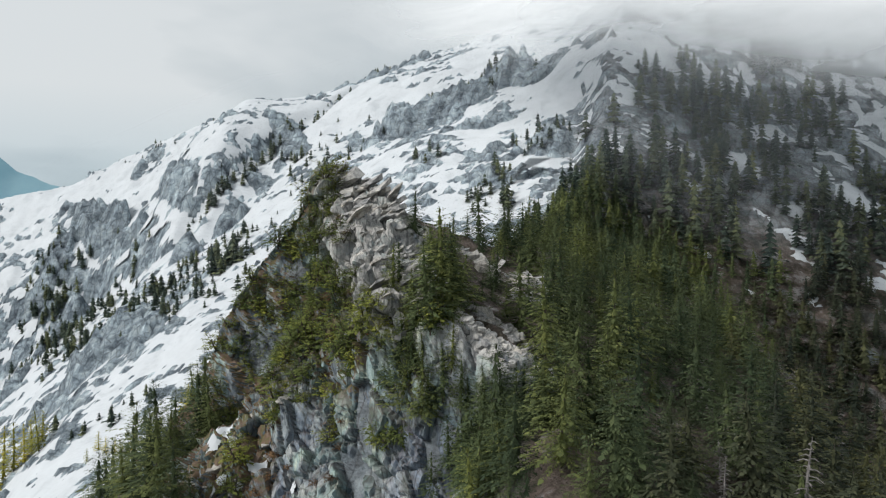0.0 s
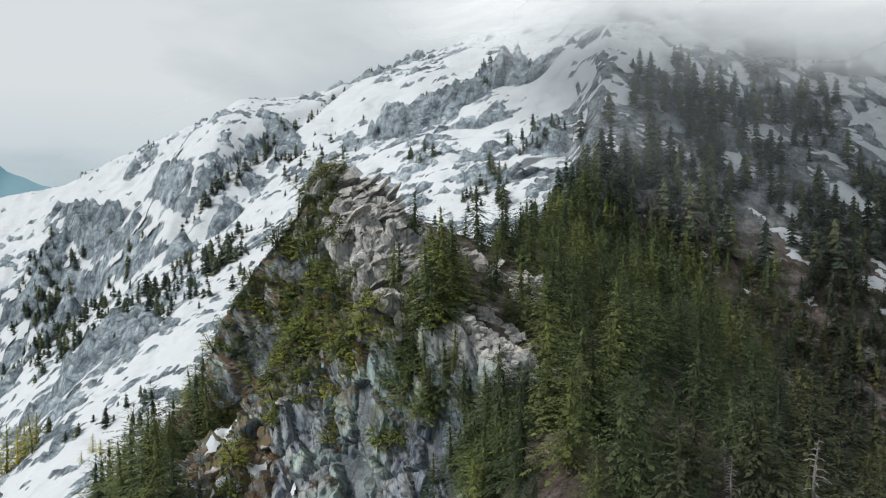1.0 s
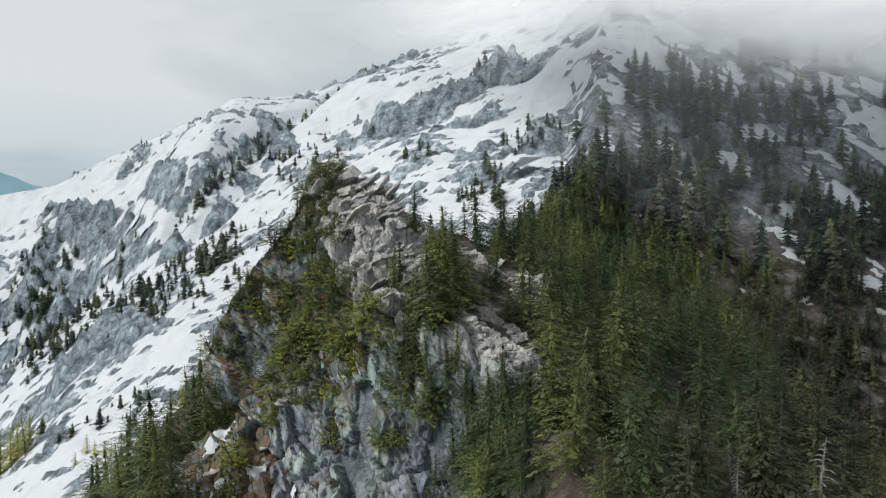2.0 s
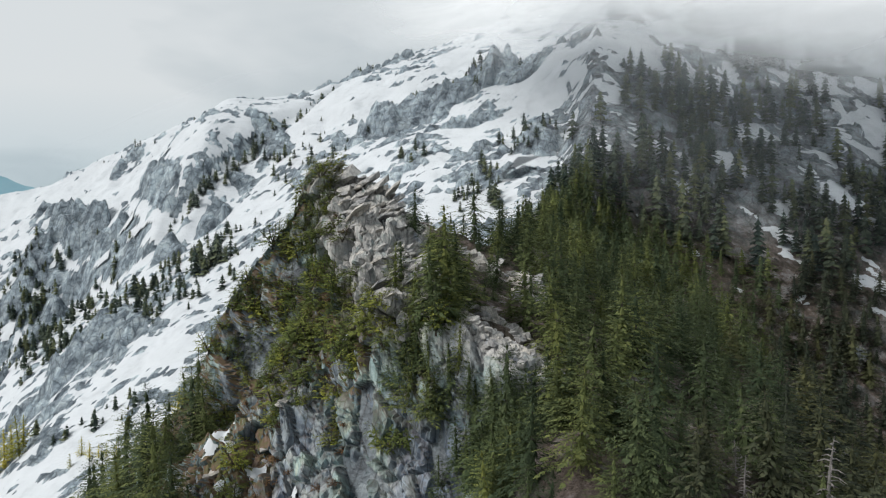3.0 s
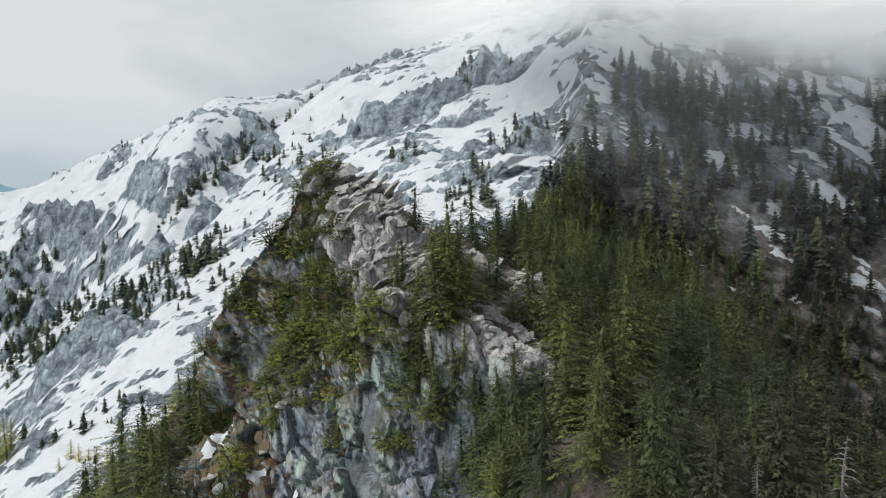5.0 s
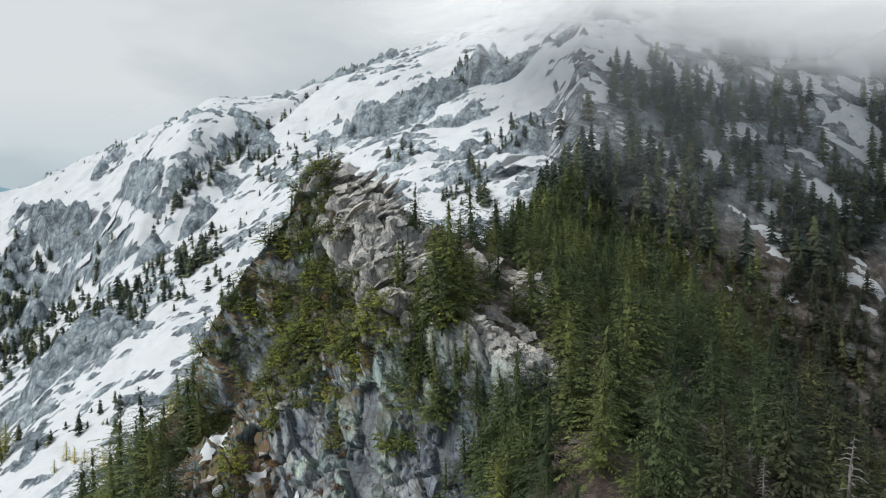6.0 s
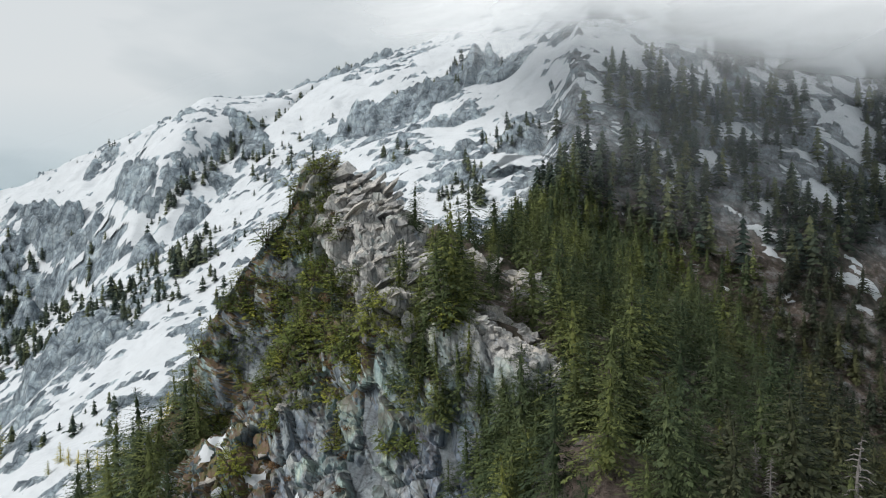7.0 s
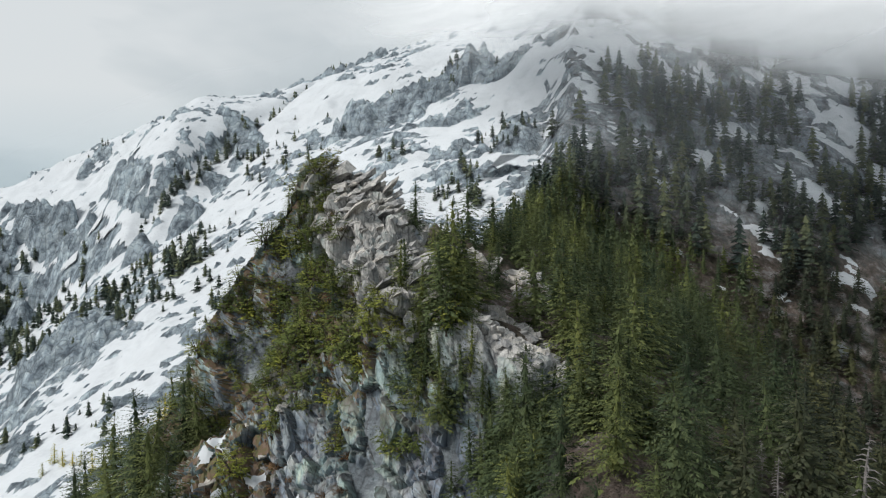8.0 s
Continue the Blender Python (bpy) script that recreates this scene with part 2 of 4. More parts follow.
LEFT_RIDGE = [(-700, 640, -260), (-420, 560, -50), (-300, 545, 12), (-246, 537, 23), (-219, 533, 34), (-160, 528, 58), (-120, 527, 75),
              (-92, 540, 79), (-68, 548, 87), (-32, 540, 100), (30, 540, 118), (120, 560, 165), (300, 620, 230)]
RIGHT_RIDGE = [(10, 90, -160), (20, 150, -60), (28, 200, -14), (43, 257, 3), (60, 310, 26), (72, 352, 50), (88, 400, 98), (115, 460, 150), (200, 560, 210)]
SPUR = [(-16, 168, -14), (-18, 152, 4), (-19.5, 144, 10.4), (-10, 138, 5.8), (-5, 120, -3.2), (-1, 108, -9), (3, 100, -13.5), (14, 92, -21.5), (28, 80, -31), (48, 64, -44), (90, 30, -80)]


def left_ridge(x, y):
    z, d = profile(x, LEFT_RIDGE, 0, 2, 3), profile(x, LEFT_RIDGE, 0, 1, 10) - y
    steep = 0.30 + 0.62 * smooth(-118, -205, x)
    front = z - steep * d - 0.0085 * np.maximum(d - 42, 0) ** 2
    return np.where(d < 0, z + 0.7 * d, np.maximum(front, z - 1.3 * d))


def snow_slope(x, y):
    left = -128.3 + 0.548 * x + 0.445 * y - 0.25 * np.maximum(-130 - x, 0)
    right = 25 + 0.25 * (x + 11) + 0.55 * (y - 361)
    z = smin(left, right, 14)
    z = z - 1.3 * np.maximum(x - 45 - 0.3 * (y - 312), 0)
    return smin(z, 88 + 0.45 * (x + 27) - 0.3 * (y - 470), 10)


def right_ridge(x, y):
    """The ridge's height at that depth, and how far to its steep left side a place lies."""
    return profile(y, RIGHT_RIDGE, 1, 2, 8), profile(y, RIGHT_RIDGE, 1, 0, 8) - x


def right_mountain(x, y):
    z, d = right_ridge(x, y)
    face = -232.5 - 0.243 * x + 0.876 * y
    return smin(np.where(d > 0, z - 1.1 * d, np.maximum(smin(face, z - 0.75 * d, 8), z + 1.0 * d)), 215 - 0.4 * (y - 520), 20)


def forest_slope(x, y):
    z = -21 - 0.45 * (x - 20) + 0.17 * (y - 100)
    z = smin(z, -30 - 1.1 * (x - 52) + 0.35 * (y - 120), 6)
    return smin(z, 8 - 0.5 * (y - 265), 6)


def spur(x, y):
    z, across = profile(y, SPUR, 1, 2, 3), x - profile(y, SPUR, 1, 0, 3)
    lean = profile(y + 1, SPUR, 1, 0, 3) - profile(y - 1, SPUR, 1, 0, 3)
    d, side = np.abs(across) / np.hypot(1, lean / 2), np.sign(across)
    front, back = smooth(118, 108, y), smooth(120, 134, y)
    bench = 1.0 + 6.0 * smooth(99, 109, y) * smooth(146, 137, y) + 0.5 * back * smooth(142, 134, y)
    e = np.maximum(d - bench, 0)
    drop = (0.22 - 0.16 * back) * np.minimum(d, bench) + (1.75 + 0.8 * back) * np.minimum(e, 8) + (0.95 + 0.75 * back) * np.maximum(e - 8, 0) + 7 * front * smooth(0.5, 5, e)
    drop = drop + 1.0 * np.maximum(-36 - x, 0)
    return z, d, side, z - drop


def height(x, y):
    x, y = np.asarray(x, float), np.asarray(y, float)
    z, d, side, left = spur(x, y)
    shoulder = -37 - 0.35 * np.abs(x + 38) - 0.9 * np.maximum(-50 - x, 0) + 0.10 * (y - 128)
    left = smax(left, shoulder, 3)
    wood = smin(forest_slope(x, y), z + 0.3 * d, 3)
    right = smax(wood, z - 1.3 * d, 3)
    near = np.where(side > 0, right, left)
    near = np.where(y > 150, smin(near, 12 - 0.5 * (y - 150) + 0 * x, 4), near)
    near = smax(near, smin(forest_slope(x, y), 2 + 1.2 * (x - 30), 5), 3)
    far = smax(smax(left_ridge(x, y), snow_slope(x, y), 6), right_mountain(x, y), 5)
    return smax(smax(near, far, 4), -190 + 0 * x, 60)


# rock that stands out of the slopes, and banks where snow has stayed: x, y, half length, half width, turn, metres
OUTCROPS, BANKS = [], []


def outcrop(*form):
    OUTCROPS.append(form)


def snow_bank(x, y, long, wide, turn):
    BANKS.append((x, y, 1.25 * long, 1.4 * wide, turn))


outcrop(0, 425, 38.0, 14.1, 4, 6)
outcrop(18, 386, 16.2, 5.4, 1, 3)
outcrop(49, 421, 20.2, 9.6, -25, 6)
outcrop(26, 353, 12.3, 4.2, 3, 3)
outcrop(50, 347, 12.3, 7.6, 7, 5)
outcrop(20, 333, 7.8, 3.1, 22, 2.5)
outcrop(-86, 462, 21.9, 5.8, -48, 4)
outcrop(-96, 438, 14.9, 5.3, -49, 4)
outcrop(-120, 438, 10.0, 5.3, -3, 4)
outcrop(-106, 412, 11.3, 6.1, 57, 5)
outcrop(-145, 451, 28.5, 6.6, -56, 6)
outcrop(-123, 396, 10.6, 6.8, -20, 6)
outcrop(-183, 514, 7.9, 11.4, 39, 4)
outcrop(-200, 479, 44.9, 8.5, -43, 8)
outcrop(-221, 472, 8.7, 12.5, 26, 6)
outcrop(-70, 500, 18, 5, -50, 3)
outcrop(-66, 538, 14, 4, -20, 3)
outcrop(-28, 530, 20, 7, 10, 5)
outcrop(-140, 340, 28.6, 20.0, -28, 5)
outcrop(-204, 446, 20.9, 4.7, -26, 3)
outcrop(-206, 424, 10.1, 35.6, -15, 6)
outcrop(-44, 434, 6.6, 5.7, 32, 4)
outcrop(121, 339, 15.6, 5.4, 29, 5)
outcrop(132, 311, 13.8, 3.9, 19, 4)
outcrop(189, 339, 7.7, 8.3, 16, 5)
outcrop(70, 348, 27.6, 6.4, -105, 5)
outcrop(78, 308, 6.3, 6.6, -20, 4)
snow_bank(122, 324, 6.0, 6.8, -31)
snow_bank(164, 318, 8.3, 4.4, -58)
snow_bank(108, 381, 5.0, 3.0, -42)
snow_bank(109, 369, 4.8, 2.4, 21)
snow_bank(147, 391, 2.7, 2.5, -83)
snow_bank(129, 374, 7.6, 1.9, 15)
snow_bank(174, 391, 7.8, 1.6, 11)
snow_bank(169, 343, 4.1, 2.4, 21)
snow_bank(127, 294, 3.3, 1.2, 5)
snow_bank(80, 299, 1.5, 1.2, -16)
snow_bank(96, 302, 1.6, 1.2, -0)
snow_bank(202, 361, 5.1, 5.5, -26)
snow_bank(193, 375, 4.2, 2.7, -92)
snow_bank(212, 395, 5.7, 2.0, 20)
snow_bank(148, 359, 3.3, 1.7, -92)
snow_bank(163, 353, 1.7, 2.5, -34)
snow_bank(120, 299, 4.0, 1.2, -33)
snow_bank(124, 386, 6.3, 2.5, -53)


def mound(x, y, form):
    cx, cy, a, b, turn, h = form
    c, s = math.cos(radians(turn)), math.sin(radians(turn))
    u, v = ((x - cx) * c + (y - cy) * s) / a, (-(x - cx) * s + (y - cy) * c) / b
    return u * u + v * v, h


def roughness(x, y):
    """How far bare rock stands above the smooth slope."""
    u, v = 0.93 * x - 0.36 * y, 0.36 * x + 0.93 * y
    streaks = fbm(u / 17, v / 5, 0, 5, 11, 0.55)
    lumps = fbm(x / 26, y / 26, 0, 5, 31, 0.5)
    r = 3.8 * (streaks - 0.5) + 3.6 * (lumps - 0.5) + 3.6 * (fbm(u / 9, v / 2.4, 0, 3, 23, 0.5) - 0.5) + 1.8 * (fbm(u / 4.5, v / 1.7, 0, 2, 27, 0.5) - 0.5)
    bed, joint = facets(u / 6.5, v / 3.2, 0 * x, 61, 0.6, True)
    block, _ = facets(x / 2.6, y / 2.6, 0 * x, 67, 0.6, True)
    broken = 0.9 * (bed - 0.5) + 0.5 * (block - 0.5) - 0.35 * smooth(0.15, 0, joint)
    bare = smooth(0.1, 1.0, r)
    high = 3.0 * fbm(x / 9, y / 7, 0, 4, 71, 0.55) - 0.72
    wob = 0.9 * (fbm(x / 9, y / 9, 0, 4, 51, 0.6) - 0.5)
    for form in OUTCROPS:
        q, h = mound(x, y, form)
        near = q < 4
        if near.any():
            lump = np.where(near, smooth(1.35, 0.45, q + 2.6 * wob), 0)
            r = r + h * lump * high
            bare = np.maximum(bare, lump)
    return r + broken * (0.45 + 2.4 * bare)


def snow_depth(x, y):
    """Metres of snow over the smooth slope: deep on the open slopes, gone from the woods."""
    open_side = smooth(14, -10, x - 40 - 0.3 * (y - 290)) * smooth(205, 250, y - 0.25 * x)
    d = 0.66 - 0.85 * smooth(15, -50, left_ridge(x, y)) * (left_ridge(x, y) > snow_slope(x, y) - 3) + 1.3 * (fbm(x / 60, y / 60, 0, 3, 91) - 0.4) + 0.006 * np.clip(y - 400, -120, 60)
    d = d + 0.06 - 0.22 * smooth(-10, 25, left_ridge(x, y)) * (left_ridge(x, y) > snow_slope(x, y)) * smooth(-40, -80, x)
    d = np.where(open_side > 0, d, 0) - 5.0 * (1 - open_side)
    scraps = 3.2 * (fbm(x / 13, y / 9, 0, 4, 97, 0.6) - 0.548) + 0.006 * np.clip(y - 330, 0, 90) - 0.5 * smooth(315, 295, y)
    return np.where((x > 40) & (y > 265), np.maximum(d, scraps - 0.2), d)


def wooded(x, y):
    """1 where woods and heath grow, 0 on the open mountain."""
    return np.clip(1 - smooth(12, -14, x - 42 - 0.3 * (y - 290)) * smooth(190, 240, y), 0, 1)


def spaced(stops):
    out = []
    for a, b, step in stops:
        out += list(np.arange(a, b, step))
    return np.array(out + [stops[-1][1]], float)


def sheet(name, xs, ys, z, keep=None, mat=None, values=(), soft=True, tight=False):
    """A mesh over a grid of plan lines, or over the squares of it that are kept."""
    X, Y = np.meshgrid(xs, ys)
    n, m = len(ys), len(xs)
    idx = np.arange(n * m).reshape(n, m)
    quads = np.stack([idx[:-1, :-1], idx[:-1, 1:], idx[1:, 1:], idx[1:, :-1]], -1).reshape(-1, 4)
    if keep is not None:
        corners = np.stack([keep[:-1, :-1], keep[:-1, 1:], keep[1:, 1:], keep[1:, :-1]])
        k = (corners.all(0) if tight else corners.any(0)).reshape(-1)
        quads = quads[k]
    verts = np.stack([X, Y, z], -1).reshape(-1, 3)
    used, inverse = np.unique(quads, return_inverse=True)
    me = mesh_of(name, verts[used], inverse.reshape(quads.shape), soft)
    for key, v in values:
        a = me.attributes.new(key, "FLOAT", "POINT")
        a.data.foreach_set("value", v.reshape(-1)[used].astype(np.float32))
    me.materials.append(mat)
    return new(name, me)


def mesh_of(name, verts, faces, soft=False, normals=None):
    """A mesh from arrays: faces all with the same number of corners; normals of its own where given."""
    me = bpy.data.meshes.new(name)
    faces = np.asarray(faces, np.int32)
    k = faces.shape[1]
    me.vertices.add(len(verts))
    me.vertices.foreach_set("co", np.asarray(verts, np.float32).reshape(-1))
    me.loops.add(faces.size)
    me.loops.foreach_set("vertex_index", faces.reshape(-1))
    me.polygons.add(len(faces))
    me.polygons.foreach_set("loop_start", np.arange(0, faces.size, k, dtype=np.int32))
    me.polygons.foreach_set("use_smooth", np.full(len(faces), soft or normals is not None))
    me.update(calc_edges=True)
    if normals is not None:
        me.attributes.new("custom_normal", "FLOAT_VECTOR", "POINT").data.foreach_set("vector", np.asarray(normals, np.float32).reshape(-1))
    return me


GX = spaced([(-4600, -900, 220), (-900, -330, 19), (-330, 240, 1.5), (240, 600, 12), (600, 4600, 250)])
GY = spaced([(-4600, -300, 250), (-300, 60, 12), (60, 205, 2.2), (205, 560, 1.35), (560, 900, 14), (900, 4600, 240)])
X, Y = np.meshgrid(GX, GY)
far_off = smooth(225, 280, Y)
BASE = height(X + 16 * far_off * (fbm(X / 34, Y / 34, 0, 4, 7) - 0.5), Y + 16 * far_off * (fbm(X / 34, Y / 34, 9, 4, 8) - 0.5))
BASE = BASE + 9.0 * (fbm(X / 58, Y / 46, 0, 3, 3) - 0.5) * smooth(235, 290, Y) * smooth(60, 10, X - 0.3 * (Y - 290))
GULLY = [(-150, 392, 0), (-122, 425, 0), (-100, 450, 0), (-69, 482, 0), (-49, 510, 0), (-18, 540, 0)]
BASE = BASE - 6.0 * np.exp(-((profile(X, GULLY, 0, 1, 8) - Y) / 9.0) ** 2) * smooth(-150, -125, X) * smooth(-12, -30, X)
away = np.hypot(X, Y - 200)
BASE = BASE + (-350 - BASE) * smooth(560, 1300, away)
rough = roughness(X, Y)
woods = wooded(X, Y)
depth = snow_depth(X, Y)
z_spur, d_spur, side_spur, _ = spur(X, Y)
under = smooth(36, 31, d_spur) * ((side_spur < 0) | (d_spur < 4)) * smooth(90, 97, Y) * smooth(168, 158, Y)
GROUND = BASE + rough * (1 - 0.5 * woods) - (3.0 + 5.0 * smooth(-14, -20, X)) * under
along, over = 0.93 * X - 0.36 * Y, 0.36 * X + 0.93 * Y
bed_tone, _ = facets(along / 6.5, over / 3.2, 0 * X, 61, 0.0, True)
block_tone, _ = facets(X / 2.6, Y / 2.6, 0 * X, 67, 0.0, True)
ground = tagged(sheet("ground", GX, GY, GROUND, None, ground_mat, (("wood", woods * (1 - 0.6 * smooth(275, 315, Y))), ("tone", 0.5 * bed_tone + 0.5 * block_tone)), True), "granite mountainside with heath and needle litter", "mountainside", kind="structure")
SNOW = BASE + depth
keep = (depth > rough * (1 - 0.5 * woods) - 0.9) & (X > -330) & (X < 240) & (Y > 200) & (Y < 600)
keep &= np.hypot(np.gradient(BASE, axis=1) / np.gradient(GX)[None, :], np.gradient(BASE, axis=0) / np.gradient(GY)[:, None]) < 1.7
snowfield = tagged(sheet("snowfield", GX, GY, SNOW, keep, snow_mat), "old white spring snow lying between grey rocks", "snow", kind="structure")


TOP = np.maximum(GROUND, np.where(keep, SNOW, -999))


def plan_height(x, y):
    """Height of the ground or the snow at places, read off the grid."""
    x, y = np.atleast_1d(np.asarray(x, float)), np.atleast_1d(np.asarray(y, float))
    i = np.clip(np.searchsorted(GX, x) - 1, 0, len(GX) - 2)
    j = np.clip(np.searchsorted(GY, y) - 1, 0, len(GY) - 2)
    u, v = (x - GX[i]) / (GX[i + 1] - GX[i]), (y - GY[j]) / (GY[j + 1] - GY[j])
    return (TOP[j, i] * (1 - u) + TOP[j, i + 1] * u) * (1 - v) + (TOP[j + 1, i] * (1 - u) + TOP[j + 1, i + 1] * u) * v


# ---------------------------------------------------------------- the rocky knoll
def crest_line(step=0.28):
    """Even steps along the rounded spur crest, with the level way to its steep side."""
    pts = np.array(SPUR[:-3], float)
    s = np.r_[0, np.cumsum(np.hypot(*np.diff(pts[:, :2], axis=0).T))]
    q = np.arange(0, s[-1], step)
    x, y = np.interp(q, s, pts[:, 0]), np.interp(q, s, pts[:, 1])
    k = np.ones(33) / 33
    pad = lambda v: np.convolve(np.r_[np.full(16, v[0]), v, np.full(16, v[-1])], k, "valid")
    x, y = pad(x), pad(y)
    tx, ty = np.gradient(x), np.gradient(y)
    k = np.ones(61) / 61
    pad2 = lambda v: np.convolve(np.r_[np.full(30, v[0]), v, np.full(30, v[-1])], k, "valid")
    tx, ty = pad2(tx), pad2(ty)
    n = np.hypot(tx, ty)
    return x, y, ty / n, -tx / n


def knoll_mesh():
    cx, cy, nx, ny = crest_line()
    rows, fine = len(cx), 260
    out = np.arange(-6, 37, 0.12)
    px, py = cx[:, None] + nx[:, None] * out, cy[:, None] + ny[:, None] * out
    pz = height(px, py)
    run = np.concatenate([np.zeros((rows, 1)), np.cumsum(np.hypot(0.12, np.diff(pz, axis=1)), axis=1)], axis=1)
    q = np.linspace(0, 1, fine)
    V = np.zeros((rows, fine, 3))
    for i in range(rows):
        o = np.interp(q * run[i, -1], run[i], out)
        V[i, :, 0], V[i, :, 1] = cx[i] + nx[i] * o, cy[i] + ny[i] * o
        V[i, :, 2] = np.interp(o, out, pz[i])
    du, dv = np.gradient(V, axis=0), np.gradient(V, axis=1)
    N = np.cross(dv, du)
    N /= np.linalg.norm(N, axis=2, keepdims=True) + 1e-9
    N *= np.sign(N[..., 2:3] + 1e-6)
    x, y, z = V[..., 0], V[..., 1], V[..., 2]
    wx, wz = x + 0.8 * (fbm(x / 5, y / 5, z / 5, 3, 5) - 0.5), z + 0.8 * (fbm(x / 5, y / 5, z / 5, 3, 8) - 0.5)
    dip = 0.45
    a, b = wx * math.cos(dip) + wz * math.sin(dip), -wx * math.sin(dip) + wz * math.cos(dip)
    big, gap = facets(a / 4.0, y / 4.4, b / 13.0, 40, 0.8)
    mid, split = facets(a / 1.9, y / 2.2, b / 7.0, 50, 0.6)
    small, crack = facets(a / 0.8, y / 1.1, b / 2.2, 60, 0.4)
    lift = 2.4 * (big - 0.45) + 0.9 * (mid - 0.5) + 0.22 * (small - 0.5) - 0.9 * smooth(0.08, 0.0, gap) - 0.5 * smooth(0.10, 0.0, split)
    lift = np.where(x > -3, lift * (1 - 0.6 * smooth(-3, 1, x)), lift) - 2.0 * smooth(-21, -28, x) * smooth(-36, -30, z) - 2.0 * smooth(-19.5, -24, x) * smooth(-16, -8, z)
    lift = lift * (1 - 0.6 * smooth(133, 140, y) * smooth(-18, -25, x))
    edge = smooth(0, 3.0, np.minimum(q, 1 - q)[None, :] * 60) * smooth(0, 12, np.minimum(np.arange(rows), rows - 1 - np.arange(rows)))[:, None]
    V = V + N * (lift * edge - 1.6 * (1 - edge))[..., None]
    steep = 1 - np.abs(N[..., 2])
    idx = np.arange(rows * fine).reshape(rows, fine)
    quads = np.stack([idx[:-1, :-1], idx[:-1, 1:], idx[1:, 1:], idx[1:, :-1]], -1).reshape(-1, 4)
    me = mesh_of("cliff", V.reshape(-1, 3), quads, False)
    grown = smooth(0.30, 0.46, fbm(x / 7, y / 7, z / 7, 4, 21)) * smooth(95, 108, y) * np.maximum(smooth(-27, -20, z), smooth(-22, -27, x))
    me.attributes.new("wood", "FLOAT", "POINT").data.foreach_set("value", np.clip(grown + 0.30, 0, 1).reshape(-1).astype(np.float32))
    me.attributes.new("tone", "FLOAT", "POINT").data.foreach_set("value", np.clip(0.6 * big + 0.4 * mid, 0, 1).reshape(-1).astype(np.float32))
    _z, d_c, s_c, _ = spur(x, y)
    worn_at = (1 - 0.75 * smooth(0.5, 0.75, steep) * smooth(-6, -1, x)) * np.where(s_c < 0, smooth(11.5, 8.5, d_c), 1) * smooth(97 - 5 * smooth(-4, 2, x), 104 - 6 * smooth(-4, 2, x), y) * smooth(-17 - 9 * smooth(-4, 2, x), -13 - 9 * smooth(-4, 2, x), z) * smooth(-24, -19, x)
    me.attributes.new("worn", "FLOAT", "POINT").data.foreach_set("value", worn_at.reshape(-1).astype(np.float32))
    me.materials.append(crag_mat)
    return me


from mathutils.bvhtree import BVHTree

knoll = tagged(new("rocky_knoll"), "craggy grey rock knoll with ledges of moss and heather", "rock outcrop")
knoll.location = (-14, 122, -20)
cliff = new("cliff", knoll_mesh())
cliff.parent = knoll
cliff.location = (14, -122, 20)
_co = np.empty(len(cliff.data.vertices) * 3, np.float32)
cliff.data.vertices.foreach_get("co", _co)
_fl = np.empty(len(cliff.data.loops), np.int32)
cliff.data.loops.foreach_get("vertex_index", _fl)
crag = BVHTree.FromPolygons([Vector(c) for c in _co.reshape(-1, 3)], _fl.reshape(-1, 4).tolist())


def land(x, y):
    """The highest ground at a place, and its normal."""
    z = float(plan_height(x, y)[0])
    place, normal, _, _ = crag.ray_cast(Vector((x, y, 200)), Vector((0, 0, -1)))
    if place is not None and place.z > z - 4:
        return place.z, normal
    return z, Vector((0, 0, 1))


# ---------------------------------------------------------------- trees
def part(name, me, mat, parent, label=""):
    if mat is not None and not me.materials:
        me.materials.append(mat)
    ob = new(name, me)
    ob.parent = parent
    return tagged(ob, label)


def limb(points, radii, sides=5):
    """A tapered round limb along points."""
    pts = np.asarray(points, float)
    V, Q = [], []
    for i, p in enumerate(pts):
        w = pts[min(i + 1, len(pts) - 1)] - pts[max(i - 1, 0)]
        w = w / (np.linalg.norm(w) + 1e-9)
        a = np.cross(w, (0.3, 0.9, 0.2) if abs(w[2]) > 0.5 else (0, 0, 1))
        a /= np.linalg.norm(a)
        b = np.cross(w, a)
        for k in range(sides):
            f = 2 * math.pi * k / sides
            V.append(p + radii[i] * (math.cos(f) * a + math.sin(f) * b))
    for i in range(len(pts) - 1):
        for k in range(sides):
            a, b = i * sides + k, i * sides + (k + 1) % sides
            Q.append((a, b, b + sides, a + sides))
    return np.array(V), np.array(Q)


def joined(pieces):
    V, Q, n = [], [], 0
    for v, q in pieces:
        V.append(v)
        Q.append(q + n)
        n += len(v)
    return np.concatenate(V), np.concatenate(Q)


